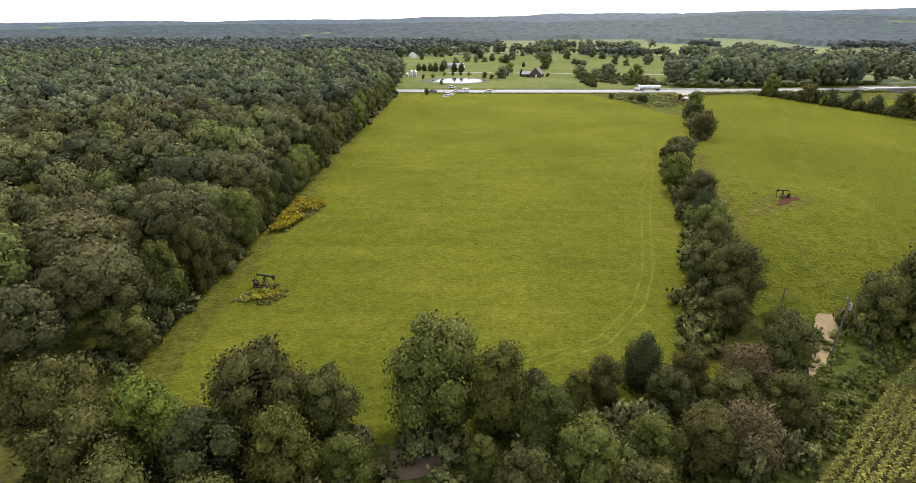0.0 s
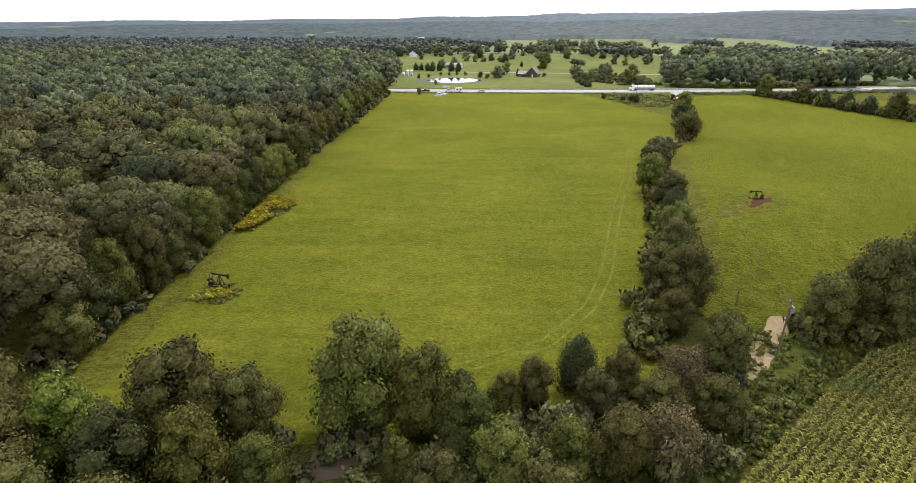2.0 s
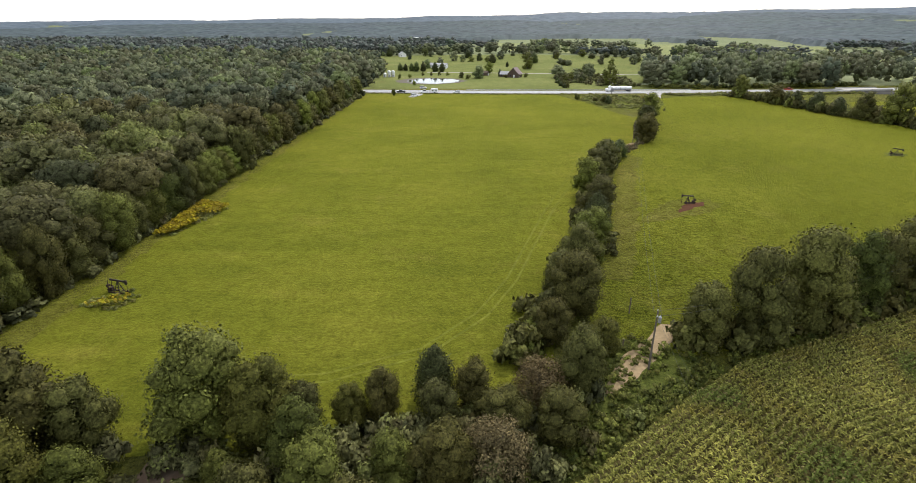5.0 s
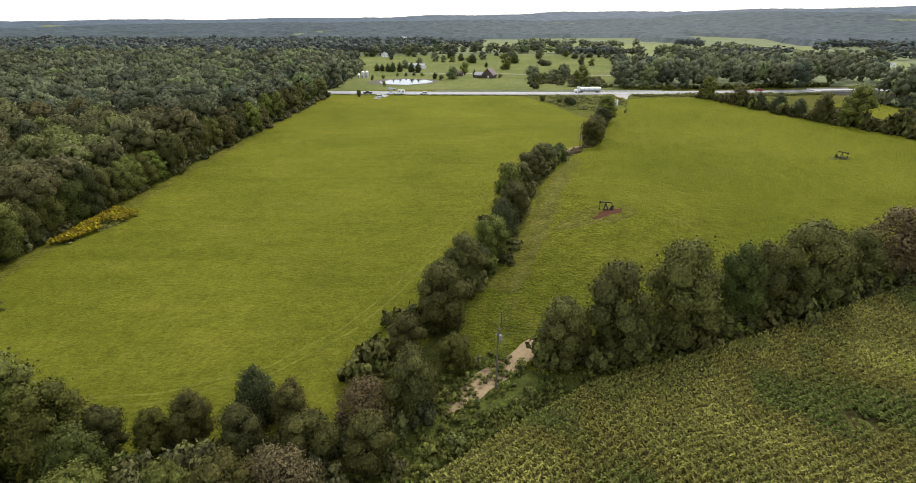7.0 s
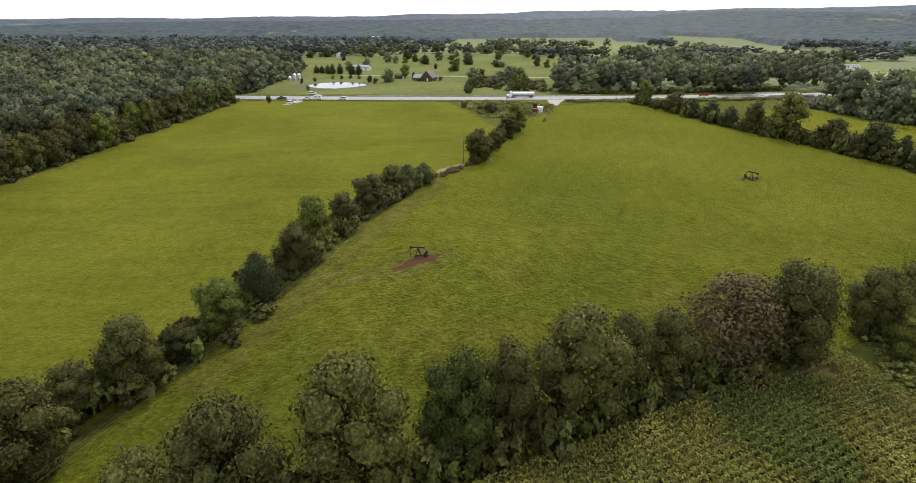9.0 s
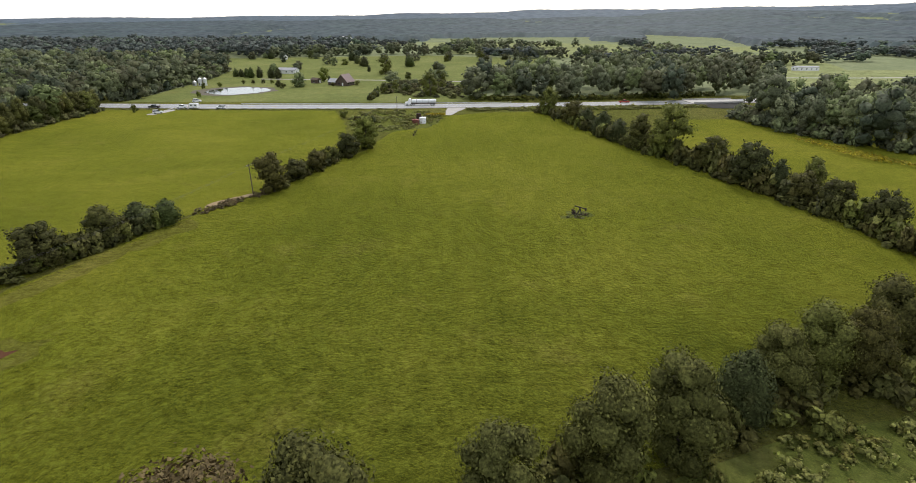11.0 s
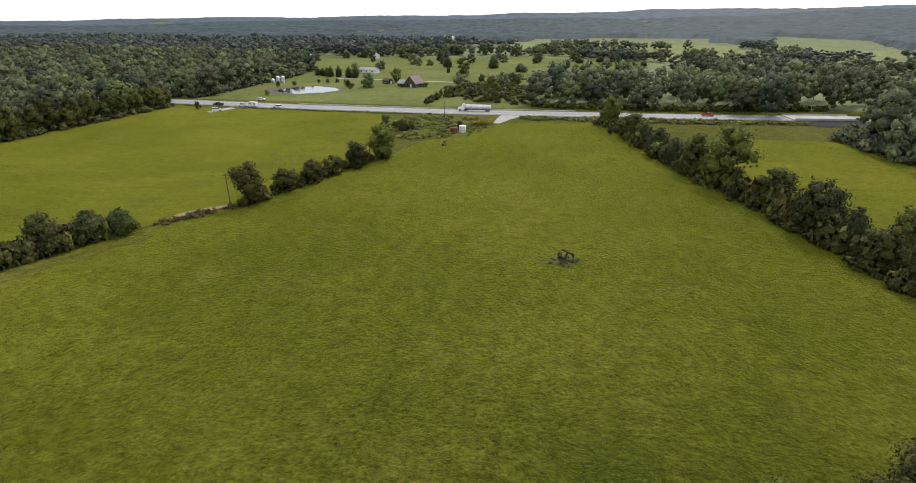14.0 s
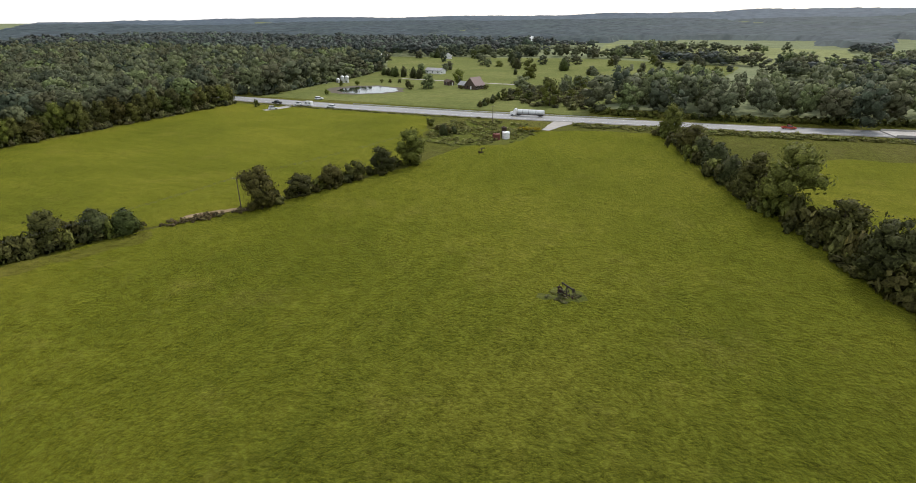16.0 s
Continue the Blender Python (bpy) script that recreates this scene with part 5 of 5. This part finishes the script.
def gable_house(name, label, category, x, y, turn, w, d, h, rise, wall_mat, roof_mat, over=0.5, windows=3):
    """A gabled building: walls, two roof slopes with eaves, door and windows."""
    root = thing(name, label, category)
    bm = extrude([(-w / 2, 0), (w / 2, 0), (w / 2, h), (0, h + rise), (-w / 2, h)], d)
    part("wall", bm, wall_mat, root)
    k = rise / (w / 2)
    for s in (-1, 1):
        e = s * (w / 2 + over)
        part("roof", extrude([(0, h + rise + 0.05), (e, h - over * k + 0.05), (e, h - over * k + 0.23), (0, h + rise + 0.23)], d + 2 * over), roof_mat, root)
    for s in (-1, 1):
        for i in range(windows):
            yy = (i + 0.5) / windows * d - d / 2
            win = part("window", box(bmesh.new(), s * w / 2 - 0.05, yy - 0.5, 1.0, s * w / 2 + 0.05, yy + 0.5, 2.1), M_GLASS, root)
            part("frame", box(box(bmesh.new(), s * w / 2 - 0.07, yy - 0.6, 0.9, s * w / 2 + 0.07, yy + 0.6, 1.0), s * w / 2 - 0.07, yy - 0.6, 2.1, s * w / 2 + 0.07, yy + 0.6, 2.2), M_WHITE, win)
        part("window", box(bmesh.new(), -w * 0.3, s * d / 2 - 0.05, 1.0, -w * 0.3 + 1.0, s * d / 2 + 0.05, 2.1), M_GLASS, root)
        part("door", box(bmesh.new(), 0.2, s * d / 2 - 0.05, 0, 1.2, s * d / 2 + 0.06, 2.05), M_SIDING, root)
    root.matrix_basis = pose(x, y, 0.02, 0, 0, turn)
    return root


gable_house("farmhouse", "brown gabled farmhouse with a faded red roof", "house", 64, 448, -22, 9.0, 9.5, 2.8, 4.6, M_BROWN, M_ROOFRED)
gable_house("house_wing", "low brown wing beside the farmhouse", "house", 56.0, 450, 68, 6.0, 6.5, 2.2, 2.0, M_BROWN, M_ROOFGREY, 0.4, 2)
gable_house("farm_shed", "small dark board shed on a farm lane", "shed", 40, 462, 60, 4.5, 6.0, 2.4, 1.2, M_BROWN, M_BROWN, 0.3, 1)
gable_house("long_barn", "long low pale barn behind the pond", "barn", -2, 538, 78, 8, 16, 2.8, 1.6, M_SIDING, M_ROOFGREY)
gable_house("mobile_home", "long white mobile home before distant trees", "house", -143, 705, 85, 5, 22, 3.0, 0.8, M_SIDING, M_SIDING, 0.2, 5)
gable_house("far_farmhouse", "small white farmhouse before distant trees", "house", -57, 710, 20, 8, 9, 3.2, 3.0, M_SIDING, M_ROOFGREY)
gable_house("white_barn", "large white barn among far woods", "barn", -85, 1240, 70, 12, 22, 6.0, 4.0, M_SIDING, M_SIDING, 0.6, 5)
gable_house("mobile_home", "long white mobile home in a far meadow", "house", 458, 560, 88, 5, 22, 3.0, 0.8, M_SIDING, M_ROOFGREY, 0.2, 5)
gable_house("far_farmhouse", "low pale house behind the roadside wood", "house", 348, 612, 70, 9, 15, 3.4, 2.6, M_BROWN, M_ROOFGREY)

# ---- trees about the farm ----
for kind, x, y, h, r in [
        ("cedar", -36.0, 509.0, 6.8, 2.9), ("cedar", -31.0, 507.0, 6.4, 2.8), ("cedar", -20.2, 498.9, 8.9, 3.2), ("cedar", -14.1, 501.2, 8.9, 3.2), ("cedar", -25.0, 503.0, 7.5, 3.0),
        ("cedar", -3.3, 495.7, 9.0, 3.3), ("cedar", 3.0, 493.0, 8.5, 3.2), ("ash", -12.8, 533.1, 9.5, 5.0), ("ash", 34.5, 437.8, 11.5, 6.0), ("light", 44.0, 470.8, 11.2, 5.0),
        ("ash", -2.5, 572.7, 9.1, 3.8), ("ash", 10.4, 633.6, 11.1, 5.1), ("light", 82.6, 528.8, 15.7, 7.7), ("ash", 98.2, 442.5, 10.7, 6.6), ("light", 125.9, 390.2, 15.5, 6.0),
        ("ash", 124.8, 452.7, 11.5, 4.8), ("ash", 128.1, 480.5, 9.2, 4.8), ("ash", 95.7, 623.8, 12.4, 5.4), ("cedar", 65.2, 552.3, 5.6, 2.0), ("cedar", 52.0, 452.0, 6.5, 1.6)]:
    plant(kind, x, y, h, r, "near the farmhouse", 0)
for kind, x, y, h, r in [
        ("bush", -11.1, 457.6, 2.8, 1.7), ("bush", -4.1, 457.1, 3.1, 1.7), ("bush", 2.3, 459.6, 3.1, 1.7), ("bush", 9.0, 458.0, 3.0, 1.7), ("bush", 21.3, 434.7, 5.0, 3.0),
        ("bush", 26.0, 428.0, 4.0, 2.6), ("shrub", -11.8, 386.0, 3.6, 1.8), ("shrub", -27.0, 428.0, 4.0, 1.9), ("shrub", -20.0, 438.0, 3.2, 2.0), ("bush", 72.5, 446.0, 3.5, 2.2), ("bush", 56.0, 443.0, 2.6, 2.2)]:
    plant(kind, x, y, h, r, "by the pond and house", 0)
g = np.random.default_rng(77)
for k in range(13):
    plant("cedar" if k % 3 else "bush", 92 + 0.1 * k + g.uniform(-1.8, 1.8), 371 + k * 3.4, g.uniform(2.2, 4.6), g.uniform(1.3, 2.2), "in a planted row", 0)
for k in range(16):
    plant("ash" if k % 2 else "light", 100 + g.uniform(-8, 34), 400 + g.uniform(0, 95), g.uniform(3, 9), g.uniform(2.2, 4.4), "in a meadow thicket", 0)
brush("meadow_thicket", scatter([(92, 405), (118, 384), (148, 378), (150, 420), (135, 470), (100, 470)], 170, 2.2, 2.2, 78), M_WOOD, "low mixed thicket in the farm meadow", 60, 0.6)
brush("creek_wood_edge", strip([(277, 322), (275, 302), (279, 280), (287, 260), (304, 238)], 1.4, 80, 5.0, 3.0, 89), M_BELT, "leafy growth at the foot of the creek wood", 70, 0.6)
brush("far_wood_edge", strip([(-47, 374), (-50, 430), (-52, 485), (-64, 560)], 1.6, 110, 5.0, 3.0, 87) + strip([(-46, 371), (-200, 376), (-300, 384)], 1.2, 110, 5.0, 3.0, 88), M_BELT, "leafy growth at the foot of the far wood", 70, 0.7)
brush("roadside_thicket", strip([(150, 376), (175, 372), (230, 376), (300, 390)], 1.5, 120, 2.6, 2.2, 79), M_LIGHT, "pale bushes before the roadside wood", 60, 0.6)
for k in range(40):
    x, y = g.uniform(-120, 240), g.uniform(560, 760)
    if inside(x, y, FARMS):
        plant(("ash", "light", "ash", "cedar")[k % 4], x, y, g.uniform(6, 13), g.uniform(3.5, 6), "in the far meadow", 0)

# ---- everything rests on the swell of the land ----
def drape(ob):
    """Lays a sheet or a mass of plants on the land."""
    bm = bmesh.new()
    bm.from_mesh(ob.data)
    if len(bm.faces) < 3000:
        for axis, lines in ((0, range(30, 135, 5)), (1, range(45, 195, 5))):
            lo, hi = min(v.co[axis] for v in bm.verts), max(v.co[axis] for v in bm.verts)
            for k in lines:
                if lo < k < hi:
                    at, across = [0, 0, 0], [0, 0, 0]
                    at[axis], across[axis] = k, 1
                    bmesh.ops.bisect_plane(bm, geom=bm.verts[:] + bm.edges[:] + bm.faces[:], plane_co=at, plane_no=across, dist=0.001)
        for v in bm.verts:
            v.co.z += land(v.co.x, v.co.y)
        bm.to_mesh(ob.data)
    else:
        co = np.empty(len(ob.data.vertices) * 3, np.float32)
        ob.data.vertices.foreach_get("co", co)
        co = co.reshape(-1, 3)
        near = np.nonzero((co[:, 0] > 25) & (co[:, 0] < 140) & (co[:, 1] > 40) & (co[:, 1] < 200))[0]
        for k in near:
            co[k, 2] += land(float(co[k, 0]), float(co[k, 1]))
        ob.data.vertices.foreach_set("co", co.ravel())
    bm.free()


for ob in list(scene.collection.all_objects):
    if ob.parent or ob.type not in {"MESH", "EMPTY"} or ob.name in {"ground", "woodland", "back_woodland", "far_woodland", "grey_woodland", "tree_belts", "distant_forest", "ridge_forest"}:
        continue
    if ob.type == "MESH" and ob.location.length < 0.001:
        xs = [c[0] for c in ob.bound_box]
        ys = [c[1] for c in ob.bound_box]
        if max(xs) > 25 and min(xs) < 140 and min(ys) < 200 and max(ys) > 40:
            drape(ob)
    else:
        ob.location.z += land(ob.location.x, ob.location.y)
